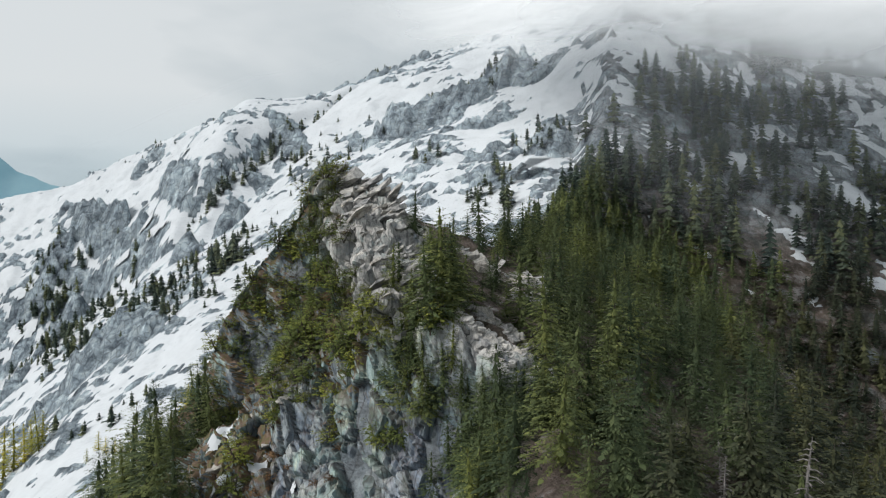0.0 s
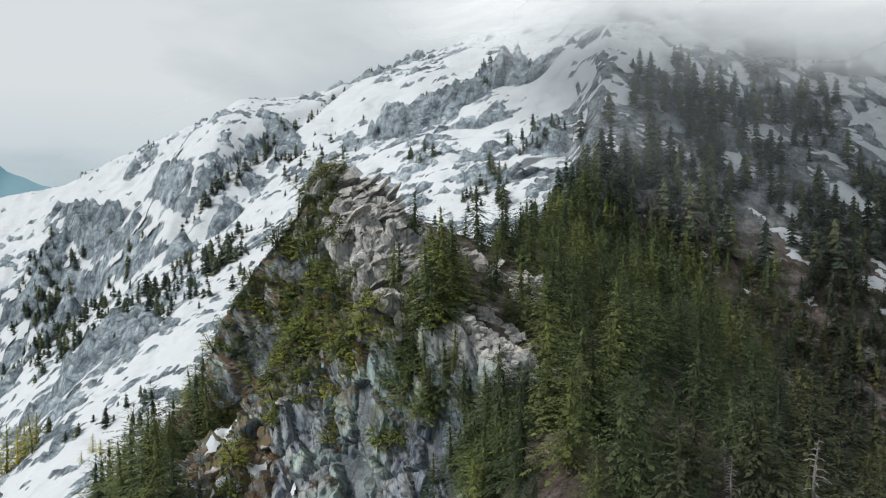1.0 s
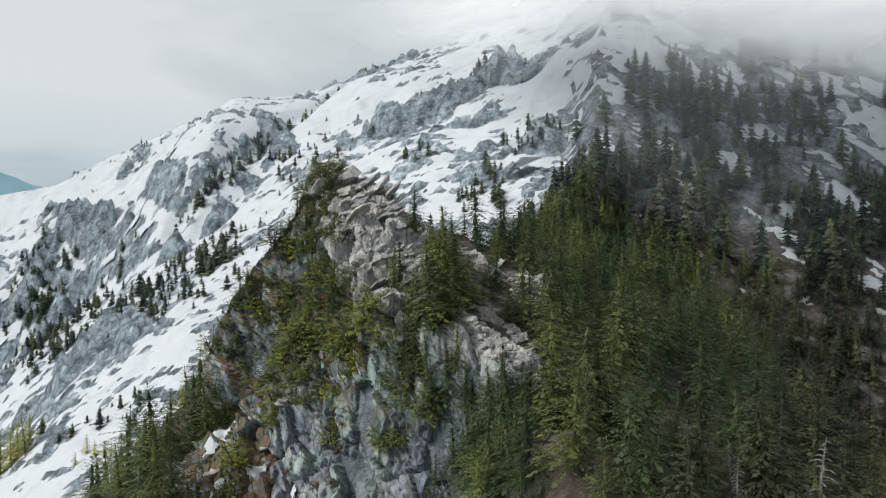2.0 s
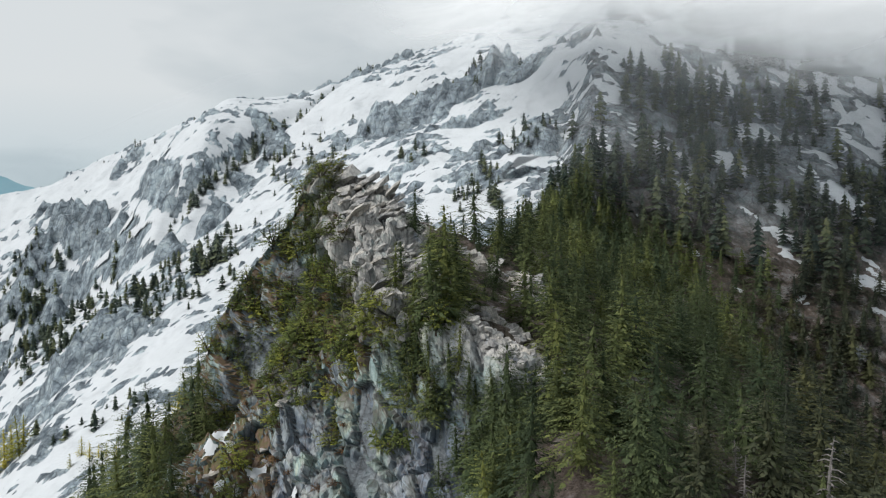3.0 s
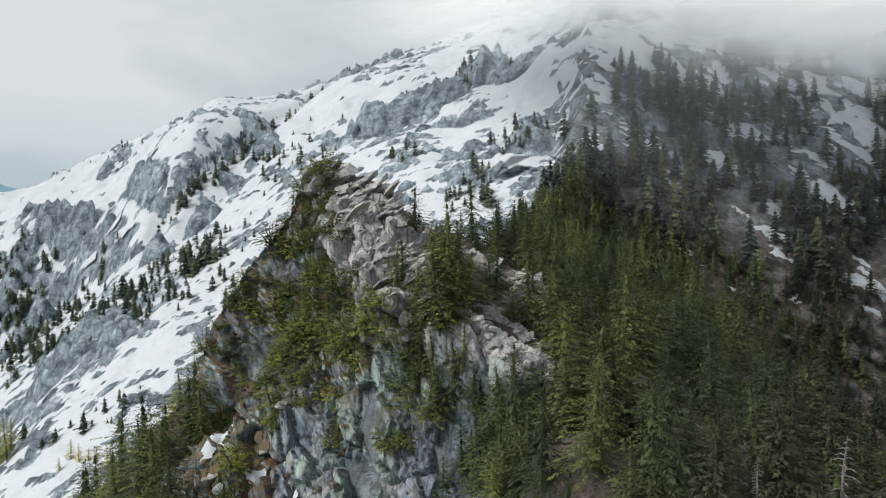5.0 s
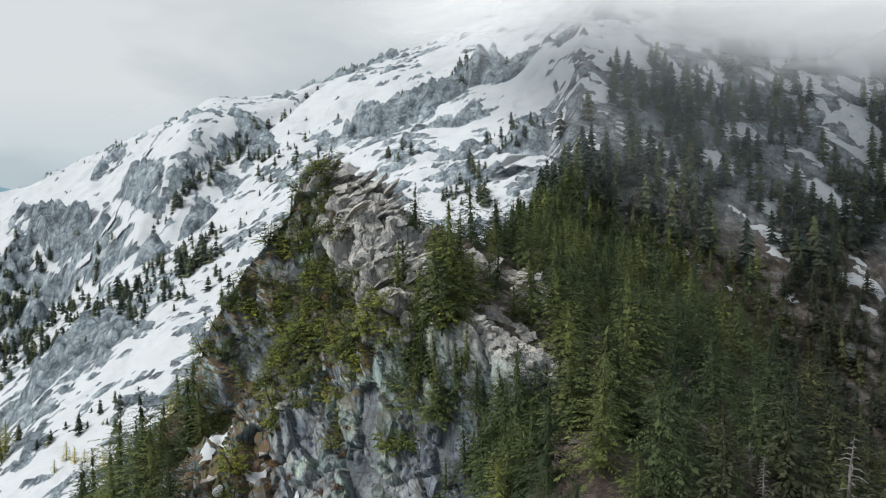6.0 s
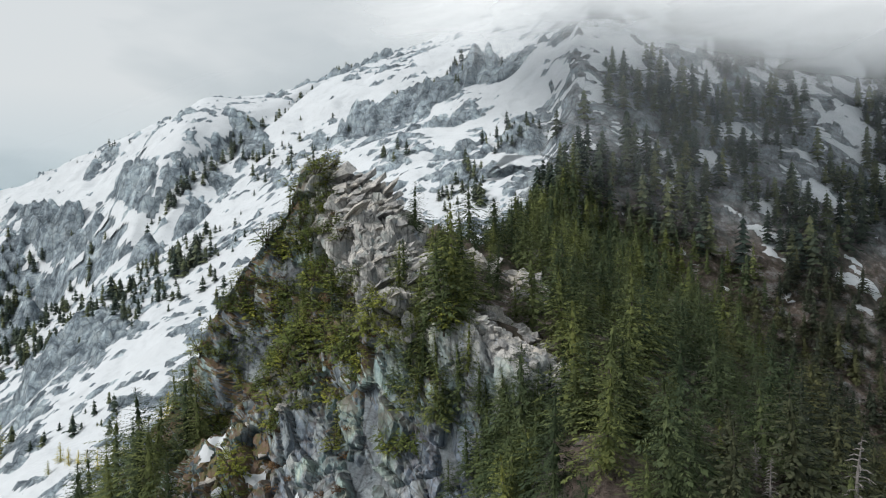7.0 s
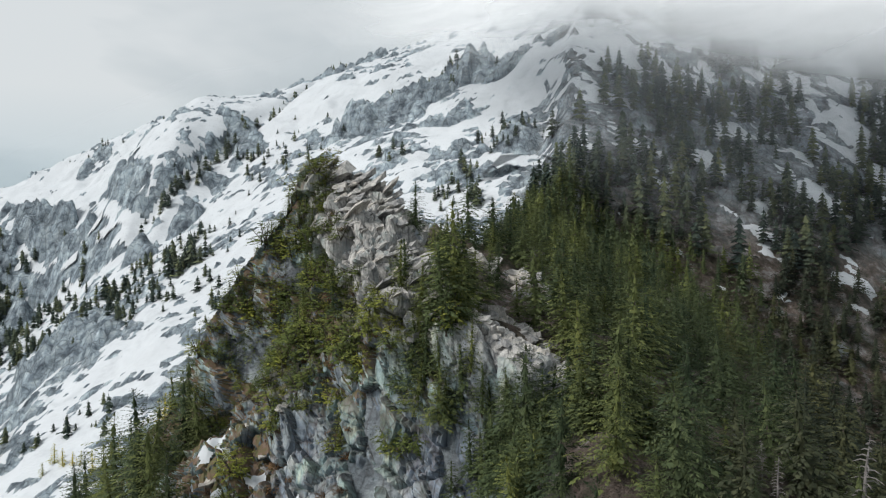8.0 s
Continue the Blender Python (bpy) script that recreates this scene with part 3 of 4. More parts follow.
def branch_sprays(rng, root, way, length, droop, count, wide, rise=0.15, full=0.7):
    """One bough: overlapping sprays of needles on both sides of a drooping rib, longest near its middle, and one at the tip."""
    s = np.linspace(0.16, 0.93, count)
    side = np.array((-way[1], way[0], 0.0))
    gap = length * 0.77 / max(count - 1, 1)
    leaves = []
    for f in s:
        p = root + way * (length * f) + np.array((0, 0, length * (rise * f - droop * f * f)))
        along = way + np.array((0, 0, rise - 2 * droop * f))
        along = along / np.linalg.norm(along)
        for sgn in (-1, 1):
            out = along * rng.uniform(0.5, 1.0) + sgn * side * rng.uniform(0.7, 1.0) + np.array((0, 0, rng.uniform(-0.45, 0.18)))
            out = out / np.linalg.norm(out)
            ln = wide * length * (0.95 - 0.55 * f) * 1.3 * rng.uniform(0.6, 1.25) + 0.08
            wd = full * min(max(gap * rng.uniform(0.8, 1.3), 0.30 * ln), 0.9 * ln)
            across = along * 1.0 + np.array((0, 0, rng.uniform(-0.5, 0.5)))
            q = p + rng.normal(0, 0.05, 3)
            leaves.append((q - across * wd * 0.25, q + out * ln * 0.6 - across * wd * 0.45, q + out * ln + across * wd * rng.uniform(-0.1, 0.5) + np.array((0, 0, -0.08 * ln)), q + out * ln * 0.45 + across * wd * 0.55))
    tip = root + way * length + np.array((0, 0, length * (rise - droop)))
    end = 0.86 if count > 5 else 0.74
    back = root + way * length * end + np.array((0, 0, length * (rise * end - droop * end * end)))
    w = side * max(0.4 * gap, 0.4 * (1 - end) * length)
    leaves.append((back - 0.3 * w, 0.5 * (back + tip) - w, tip + (tip - back) * 0.25, 0.5 * (back + tip) + w))
    return leaves


def facing(rng, leaves, away, lift):
    """Leaves as arrays with soft normals: each spray of needles is round, so it faces outward and up rather than flat."""
    V = np.array(leaves, float)
    flat = np.cross(V[:, 2] - V[:, 0], V[:, 3] - V[:, 1])
    flat /= np.linalg.norm(flat, axis=1, keepdims=True) + 1e-9
    out = away(V.mean(1))
    out = out / (np.linalg.norm(out, axis=1, keepdims=True) + 1e-6)
    soft = out + np.array((0, 0, lift)) + rng.normal(0, 0.22, out.shape)
    soft /= np.linalg.norm(soft, axis=1, keepdims=True) + 1e-9
    turned = (flat * soft).sum(1) < 0
    V[turned] = V[turned][:, ::-1]
    flat[turned] *= -1
    N = 0.75 * soft + 0.35 * flat
    N /= np.linalg.norm(N, axis=1, keepdims=True) + 1e-9
    V = V.reshape(-1, 3)
    return V, np.arange(len(V)).reshape(-1, 4), np.repeat(N, 4, axis=0)


def conifer(seed, tall, wide, boughs, count, droop=0.35, bare=0.06, ragged=0.3, leaf=0.30, shape=0.66, full=0.7, core=0.17, rings=11, points=7):
    """Trunk and crown of one conifer, as arrays: whorls of drooping boughs round an inner body of short shaded sprays."""
    rng = np.random.default_rng(seed)
    bend = rng.normal(0, 0.014, 2) * tall
    axis = lambda f: np.array((bend[0] * f * f, bend[1] * f * f, tall * f))
    trunk = limb([axis(f) for f in (-0.06, 0.0, 0.25, 0.55, 0.8, 1.0)], [0.022 * tall, 0.018 * tall, 0.014 * tall, 0.009 * tall, 0.005 * tall, 0.001 * tall], 6)
    leaves = []
    lop = rng.uniform(0, 2 * math.pi)
    gappy = [rng.uniform(0, 1) for _i in range(4)]
    for i in range(boughs):
        f = min(bare + (1 - bare) * ((i + rng.uniform(0, 1)) / boughs) ** 1.12, 0.975)
        turn = i * 2.39996 + rng.normal(0, 0.35)
        reach = wide * (1 - f) ** shape * rng.uniform(1 - ragged, 1 + ragged * 0.6) + 0.22
        reach *= 1 + 0.18 * math.cos(turn - lop) + 0.16 * math.sin(9 * f + 6.283 * gappy[0]) * math.cos(turn - 6.283 * gappy[1])
        way = np.array((math.cos(turn), math.sin(turn), 0))
        n = max(2, int(round(count * (0.35 + 0.65 * reach / wide))))
        leaves += branch_sprays(rng, axis(f) + np.array((0, 0, 0.01 * tall)), way, reach, droop * rng.uniform(0.6, 1.3), n, leaf, 0.06 + 0.55 * f ** 3, full)
    for i in range(rings):   # hanging sprays that close the middle of the crown
        f = bare + (0.9 - bare) * (i + rng.uniform(0, 0.6)) / rings
        r = core * wide * (1 - f) ** shape + 0.08
        h = tall * (0.9 - bare) / rings
        for k in range(points):
            w = 6.283 * (k + 0.5 * (i % 2) + rng.uniform(-0.2, 0.2)) / points
            rk = r * rng.uniform(0.5, 1.25)
            way, p = np.array((math.cos(w), math.sin(w), 0)), axis(f)
            cross = np.array((-way[1], way[0], 0.0)) * r * 3.2 / points
            leaves.append((p + np.array((0, 0, h)), p + way * rk * 0.7 + cross + np.array((0, 0, 0.1 * h)), p + way * rk * 1.1 - np.array((0, 0, rng.uniform(0.1, 0.4) * h)), p + way * rk * 0.7 - cross + np.array((0, 0, 0.1 * h))))
    top = axis(1.0)
    for k in range(5):
        w = k * 1.26
        out = np.array((math.cos(w) * 0.12, math.sin(w) * 0.12, 0))
        leaves.append((top - np.array((0, 0, 0.6)), top + out - np.array((0, 0, 0.3)), top + np.array((0, 0, 0.22)), top - 0.5 * out - np.array((0, 0, 0.25))))
    return trunk, facing(rng, leaves, lambda c: np.stack([c[:, 0] - bend[0] * (c[:, 2] / tall) ** 2, c[:, 1] - bend[1] * (c[:, 2] / tall) ** 2, 0 * c[:, 0]], -1), 0.75)


def bush(seed, wide, tall, stems, boughs, count):
    """A low, wind-pressed conifer: several leaning stems with flat layered boughs."""
    rng = np.random.default_rng(seed)
    woods_of, leaves = [], []
    for s in range(stems):
        turn = 6.283 * (s + rng.uniform(0, 0.8)) / stems
        lean = np.array((math.cos(turn), math.sin(turn), 0)) * wide * rng.uniform(0.2, 0.6)
        h = tall * rng.uniform(0.5, 1.0)
        pts = [np.array((0, 0, -0.3)), lean * 0.45 + np.array((0, 0, 0.35 * h)), lean + np.array((0, 0, h))]
        woods_of.append(limb(pts, [0.07, 0.05, 0.012], 5))
        for i in range(boughs):
            f = 0.10 + 0.88 * (i + rng.uniform(0, 1)) / boughs
            root = pts[0] * (1 - f) + pts[2] * f
            w = rng.uniform(0, 6.283)
            reach = wide * 0.55 * (1.05 - 0.65 * f) * rng.uniform(0.6, 1.2) + 0.15
            leaves += branch_sprays(rng, root, np.array((math.cos(w), math.sin(w), 0)), reach, rng.uniform(0.1, 0.35), count, 0.24, 0.2)
    return joined(woods_of), facing(rng, leaves, lambda c: c * (1, 1, 0.3), 0.9)


def snag(seed, tall):
    """A dead, bleached tree with bare drooping limbs."""
    rng = np.random.default_rng(seed)
    pieces = [limb([(0, 0, -0.6), (0.05, 0, 0.3 * tall), (0.0, 0.1, 0.7 * tall), (0.1, 0.1, tall)], [0.20, 0.15, 0.09, 0.015], 6)]
    for i in range(48):
        f = 0.15 + 0.83 * i / 48
        w = i * 2.4 + rng.normal(0, 0.4)
        reach = (0.35 + 1.9 * (1 - f)) * rng.uniform(0.5, 1.2)
        way = np.array((math.cos(w), math.sin(w), 0))
        root = np.array((0.05, 0.05, f * tall))
        pts = [root, root + way * reach * 0.5 + np.array((0, 0, 0.02)), root + way * reach + np.array((0, 0, -0.25 * reach))]
        pieces.append(limb(pts, [0.055, 0.04, 0.014], 4))
        for sgn in (-1, 1):
            sw = way * 0.6 + sgn * 0.7 * np.array((-way[1], way[0], 0))
            pieces.append(limb([pts[1], pts[1] + sw * reach * 0.35 + np.array((0, 0, -0.15 * reach))], [0.03, 0.01], 3))
    return joined(pieces)


def tree_thing(name, kind_of, mat, label, group, category="tree"):
    trunk, crown = kind_of
    ob = tagged(new(name), label, category, group)
    part("trunk", mesh_of("trunk", *trunk, True), bark_mat, ob)
    part("crown", mesh_of("crown", crown[0], crown[1], True, crown[2]), mat, ob)
    return ob


def plant(protos, spots, rng, low, high, lean=3.0, sink=0.15, heights=None):
    """Copies of trees at spots; the first copy of each stands at its first spot."""
    used = set()
    for k, (x, y, size) in enumerate(spots):
        ob = protos[int(rng.integers(len(protos)))]
        z = land(x, y)[0] if heights is None else float(heights[k])
        s = size * rng.uniform(low, high)
        m = pose(x, y, z - sink, rng.normal(0, lean), rng.normal(0, lean), rng.uniform(0, 360))
        if ob.name not in used:
            used.add(ob.name)
            ob.matrix_basis = m
        else:
            ob = copy_thing(ob, m)
        ob.scale = (s * rng.uniform(0.9, 1.12), s * rng.uniform(0.9, 1.12), s)
    for ob in protos:
        if ob.name not in used:
            for o in (*ob.children_recursive, ob):
                bpy.data.objects.remove(o)


def woods_mesh(name, kinds, spots, rng, label, mat, category="trees"):
    """Many small trees in one mesh; each keeps its own tone."""
    if not spots:
        return None
    V, Q, N, tone, slot, n = [], [], [], [], [], 0
    for x, y, z, s in spots:
        (tv, tq), (cv, cq, cn) = kinds[int(rng.integers(len(kinds)))]
        w = rng.uniform(0, 6.283)
        c, sn = math.cos(w) * s, math.sin(w) * s
        own = rng.uniform(0, 1)
        tn = tv * (1, 1, 0)
        tn = tn / (np.linalg.norm(tn, axis=1, keepdims=True) + 1e-6)
        for v, q, k, d in ((tv, tq, 0, tn), (cv, cq, 1, cn)):
            N.append(np.stack([(c * d[:, 0] - sn * d[:, 1]) / s, (sn * d[:, 0] + c * d[:, 1]) / s, d[:, 2]], -1))
            V.append(np.stack([x + c * v[:, 0] - sn * v[:, 1], y + sn * v[:, 0] + c * v[:, 1], z + s * v[:, 2]], -1))
            Q.append(q + n)
            tone.append(np.full(len(v), own, np.float32))
            slot.append(np.full(len(q), k, np.int32))
            n += len(v)
    me = mesh_of(name, np.concatenate(V), np.concatenate(Q), True, np.concatenate(N))
    me.materials.append(bark_mat)
    me.materials.append(mat)
    me.polygons.foreach_set("material_index", np.concatenate(slot))
    me.attributes.new("tone", "FLOAT", "POINT").data.foreach_set("value", np.concatenate(tone))
    return tagged(new(name, me), label, category, kind="stuff")


def thin_out(x, y, gap, limit=None):
    """Drops places nearer to an earlier one than the gap."""
    grid, out = {}, []
    for k in range(len(x)):
        g = gap if np.isscalar(gap) else gap[k]
        c = (int(x[k] // 4), int(y[k] // 4))
        r = int(g // 4) + 1
        if all((x[k] - x[j]) ** 2 + (y[k] - y[j]) ** 2 > g * g for a in range(-r, r + 1) for b in range(-r, r + 1) for j in grid.get((c[0] + a, c[1] + b), ())):
            grid.setdefault(c, []).append(k)
            out.append(k)
            if limit and len(out) >= limit:
                break
    return np.array(out, int)


rng = np.random.default_rng(7)
# the wood on the spur's gentle side, and over its lower end
x, y = rng.uniform(-20, 85, 22000), rng.uniform(58, 275, 22000)
z_c, d_c, s_c, _ = spur(x, y)
h0 = height(x, y)
inside = ((s_c > 0) & (d_c > 1.8)) | (y > 150) | ((x > 5 + 0.9 * np.maximum(y - 92, 0)) & (y < 96) & (h0 > -58)) | ((s_c < 0) & (d_c < 13) & (y < 93) & (x > 8))
inside &= (x < 66 + 0.08 * (y - 120)) & (x > np.maximum(-6, -3 + 0.31 * (y - 132))) & (h0 > -78) & (y > 62)
inside &= ~((s_c > 0) & (d_c < 5.5) & (y > 95) & (y < 117)) & ~(((x - 6) ** 2 / 36 + (y - 101) ** 2 / 20) < 1)
for a, b in ((33, 69), (27, 71), (15, 88.5), (6, 143), (5, 137), (4, 130), (13.5, 133), (12.5, 126)):
    inside &= np.hypot(x - a, y - b) > (2.4 if b < 90 else 3.6)
inside &= ~(((x - 15) ** 2 / 20 + (y - 139) ** 2 / 60) < 1)
for (ax, ay), (bx, by) in (((1, 114), (8.5, 107)), ((8.5, 107), (10, 97))):   # the open strip of pale blocks
    f = np.clip(((x - ax) * (bx - ax) + (y - ay) * (by - ay)) / ((bx - ax) ** 2 + (by - ay) ** 2), 0, 1)
    inside &= np.hypot(x - ax - f * (bx - ax), y - ay - f * (by - ay)) > 3.4
x, y = x[inside], y[inside]
k = thin_out(x, y, 4.6)
x, y = x[k], y[k]
order = np.argsort(y + 0.2 * np.abs(x - 20))
x, y = x[order], y[order]
near, close, fine = 150, 56, 250
LABEL = "dense dark green mountain conifer with drooping boughs in the wood"
tall_kinds = [tree_thing("conifer", conifer(100 + i, (9, 10.2, 8.2, 9.4, 10.6, 7.4)[i], (3.9, 3.9, 3.7, 3.6, 4.1, 3.6)[i], (146, 156, 138, 146, 160, 130)[i], 13, 0.2 + 0.03 * i, ragged=0.5, leaf=0.12, full=0.6), needle_mat,
                         LABEL, "conifers on the spur") for i in range(6)]
dim = x - 0.44 * y + 4 + rng.normal(0, 6, len(x)) > 0   # down the far flank, where needle colour carries the cloud's shade
size = np.where(rng.uniform(0, 1, len(x)) < 0.45, rng.uniform(1.0, 1.4, len(x)), rng.uniform(0.45, 0.8, len(x)))   # old trees and young ones
plant(tall_kinds, [(a, b, c) for a, b, c, d in zip(x[:close], y[:close], size, dim) if not d], rng, 0.95, 1.05)
wood_kinds = [conifer(120 + i, (9.2, 10.4, 8.4, 9.8)[i], (3.8, 3.7, 3.6, 3.5)[i], 112, 7, 0.2 + 0.03 * i, leaf=0.16, ragged=0.5, full=0.85) for i in range(4)]
tall_kinds = [tree_thing("conifer", kind_of, needle_mat, LABEL, "conifers on the spur") for kind_of in wood_kinds]
plant(tall_kinds, [(a, b, c * (1.0 - 0.3 * (b > 116) * (a < 12))) for a, b, c, d in zip(x[close:near], y[close:near], size[close:near], dim[close:near]) if not d] + [(10.5, 87, 0.9), (13, 84.5, 1.1), (17, 86, 0.8), (9, 89.5, 0.8), (20, 84, 1.0), (15.5, 82, 1.0), (11, 83, 0.9)], rng, 0.95, 1.05)
DARK = "dense conifer with shade painted into its dark brownish-green needles"
dark_kinds = [tree_thing("conifer", conifer(140 + i, (9.4, 10.6, 8.6)[i], (3.9, 3.7, 3.6)[i], 104, 7, 0.2 + 0.04 * i, leaf=0.18, ragged=0.45, full=0.9), shade_needle_mat, DARK, "dark firs on the spur") for i in range(3)]
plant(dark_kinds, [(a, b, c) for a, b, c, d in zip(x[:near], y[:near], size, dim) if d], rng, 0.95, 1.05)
mid_kinds = [conifer(200 + i, 8.5 + i, 3.6, 50, 4, 0.22, leaf=0.28, ragged=0.45, full=1.0, core=0.42, rings=10, points=7) for i in range(5)]
zz = plan_height(x[near:fine], y[near:fine])
spots = [(a, b, c - 0.2, s) for a, b, c, s in zip(x[near:fine], y[near:fine], zz, size[near:fine])]
woods_mesh("spur_wood", wood_kinds, [p for p, d in zip(spots, dim[near:fine]) if not d], rng, "dense green conifer wood on the spur's gentle side", needle_mat)
woods_mesh("spur_fir_wood", wood_kinds, [p for p, d in zip(spots, dim[near:fine]) if d], rng, "conifer wood on the spur's far flank, shade painted into its colour", shade_needle_mat)
zz = plan_height(x[fine:], y[fine:])
spots = [(a, b, c - 0.2, rng.uniform(0.6, 1.05) * (1 + 0.25 * float(smooth(165, 230, b)))) for a, b, c in zip(x[fine:], y[fine:], zz)]
woods_mesh("conifer_wood", mid_kinds, [p for p, d in zip(spots, dim[fine:]) if not d], rng, "dense dark green conifer wood filling the saddle", needle_mat)
woods_mesh("fir_wood", mid_kinds, [p for p, d in zip(spots, dim[fine:]) if d], rng, "conifer wood on the falling slope, shade painted into its colour", shade_needle_mat)

# woods on the steep mountain face
far_kinds = [conifer(300 + i, 11 + 1.3 * i, 4.4, 16, 2, 0.25, leaf=0.4, ragged=0.5, full=1.2, core=0.75, rings=10, points=7) for i in range(5)]
x, y = rng.uniform(35, 300, 22000), rng.uniform(205, 470, 22000)
thick = fbm(x / 20, y / 20, 0, 4, 131)
ridge_z, ridge_d = right_ridge(x, y)
ok = ridge_d < 9 + 12 * (fbm(x / 15, y / 15, 0, 3, 137) - 0.4)
ok &= (x > 30 + 0.28 * (y - 240)) & (x < 25 + 0.58 * y) & (snow_depth(x, y) < roughness(x, y) * 0.5 + 0.1) & (thick > 0.43 + 0.0006 * np.maximum(y - 300, 0) + 0.03 - 0.20 * smooth(300, 265, y))
ok &= right_mountain(x, y) > forest_slope(x, y) - 2
ok &= ~((y > 335) & (ridge_d > -12))
for form in OUTCROPS[22:]:
    ok &= mound(x, y, (*form[:5], 1))[0] > 0.7
for form in BANKS:
    ok &= mound(x, y, (*form, 1))[0] > 1.3
    ok &= mound(x, y, (form[0] - 1.5, form[1] - 5, *form[2:], 1))[0] > 0.7
x, y = x[ok], y[ok]
k = thin_out(x, y, 4.2, 1500)
x, y = x[k], y[k]
zz = plan_height(x, y)
spots = [(a, b, c - 0.3, rng.uniform(0.5, 1.15) * (1 + 0.25 * float(smooth(310, 270, b)))) for a, b, c in zip(x, y, zz)]
woods_mesh("mountain_wood", far_kinds, [p for p in spots if p[1] > 275], rng, "dark conifers scattered over the steep misty mountainside", fir_mat)
low_green = [p for p in spots if p[1] <= 275 and p[0] - 0.44 * p[1] + 4 + rng.normal(0, 8) <= 0]
low_dark = [p for p in spots if p[1] <= 275 and p not in low_green]
woods_mesh("lower_wood", mid_kinds, low_green, rng, "green conifers at the mountain's foot", needle_mat)
woods_mesh("lower_fir_wood", mid_kinds, low_dark, rng, "conifers at the mountain's foot, shade painted into their colour", shade_needle_mat)

# stunted trees on the snow slopes: x, y, half length, half width, turn, how many
GROVES = []   # a seventh number scales the trees


def grove(*form):
    GROVES.append(form)


grove(-109, 380, 24.1, 7.3, 15, 45)
grove(-130, 362, 29.0, 8.9, -29, 40)
grove(-100, 335, 30.0, 12, -20, 45)
grove(-92, 352, 14, 8, -20, 18)
grove(-7, 365, 6.9, 4.3, -23, 8)
grove(47, 352, 13.6, 7.1, 11, 28)
grove(9, 433, 27.4, 4.4, -12, 40)
grove(27, 330, 6.1, 4.2, 14, 9)
grove(-72, 442, 18.6, 5.1, -14, 12)
grove(-55, 420, 20.7, 23.9, 5, 25)
grove(-34, 534, 16, 4, 10, 20)
grove(-225, 467, 10.1, 13.7, 56, 30)
grove(-194, 405, 11.3, 42.6, 52, 45)
grove(-112, 276, 22, 9, -30, 16)
grove(-66, 300, 12, 8, -20, 14)
grove(-193, 531, 42.7, 2.5, -17, 10)
grove(16, 320, 9.9, 5.9, 23, 14)
grove(-185, 420, 25, 12, 20, 60, 1.3)
grove(-215, 455, 20, 10, 20, 45, 1.3)
grove(-170, 395, 18, 8, 20, 40, 1.2)
grove(-116, 430, 22, 3, 46, 26, 1.3)
grove(-86, 462, 20, 3, 46, 14, 1.1)
grove(-60, 493, 16, 3, 50, 10)
grove(-88, 345, 7, 4, 0, 14, 1.8)
grove(-96, 365, 6, 4, 0, 10, 1.7)
grove(-128, 372, 6, 4, 0, 10, 1.7)
grove(26, 312, 4, 3, 0, 6, 1.9)
small_kinds = [conifer(400 + i, 4.6 + 0.5 * i, 1.6, 5, 2, 0.25, 0.02, leaf=0.5, full=1.8, core=0.9, rings=6, points=6) for i in range(4)]
spots = []
for cx, cy, a, b, turn, n, *size in GROVES:
    size = size[0] if size else 1.0
    c, s = math.cos(radians(turn)), math.sin(radians(turn))
    n = int(n * 1.15)
    u, v = rng.normal(0, 0.6, n) * a, rng.normal(0, 0.6, n) * max(b, 5)
    gx, gy = cx + u * c - v * s, cy + u * s + v * c
    spots += [(p, q, r - 0.2, rng.uniform(0.3, 1.25) * size * (0.6 if q > 500 else 1)) for p, q, r in zip(gx, gy, plan_height(gx, gy))]
woods_mesh("stunted_trees", small_kinds, spots, rng, "small dark stunted conifers dotted over the snow slope", fir_mat)

# shrubs and low trees on the knoll
bush_kinds = [tree_thing("krummholz_shrub", bush(500 + i, 2.1 + 0.25 * i, 1.6 + 0.3 * i, 5, 10, 4), bush_mat, "low spreading yellow-green conifer shrub on a rock ledge", "shrubs on the knoll", "shrub") for i in range(4)]
rock_at = _co.reshape(-1, 3)[rng.permutation(len(_co) // 3)[:9000]].astype(float)
x, y, z = rock_at.T
z_c, d_c, s_c, _ = spur(x, y)
grow = fbm(x / 6, y / 6, z / 6, 4, 151)
ok = (s_c < 0) & (d_c < 26) & (grow > 0.33 + 0.19 * smooth(-18, -26, z)) & ((grow > 0.60) | ~((x > -19) & (z < -19))) & (z > -42) & ~((d_c < 6.5 + 2 * smooth(112, 120, y)) & (y > 104) & (y < 141) & (x > -17)) & (y > 101)
rock_at = rock_at[ok]
k = thin_out(rock_at[:, 0] + 0.6 * rock_at[:, 2], rock_at[:, 1] + 0.6 * rock_at[:, 2], 1.55, 340)
plant(bush_kinds, [(*rock_at[i, :2], 1.0) for i in k], rng, 0.7, 1.75, 8.0, heights=rock_at[k, 2])

twig_kinds = [tree_thing("bare_shrub", bush(560 + i, 1.6, 1.4, 5, 9, 5), twig_mat, "reddish-brown leafless shrub among conifers and rocks", "bare shrubs", "shrub") for i in range(2)]
plant(twig_kinds, [(15.3, 90, 1.3), (16.5, 91, 1.2), (14.2, 91.5, 1.2), (6.8, 88.5, 1.2), (8, 89, 1.0), (-31, 127, 1.1), (-29, 126, 1.0), (-27, 130, 1.0), (-16, 113, 1.0), (-15, 115, 0.9), (-23, 123, 1.0), (-33, 130, 1.0), (-30, 112, 0.9), (-27, 110, 0.9), (-33, 115, 1.0),
                   (-24, 109, 0.9), (-25, 133, 0.9), (-20, 120, 0.9)], rng, 0.85, 1.2, 6.0)

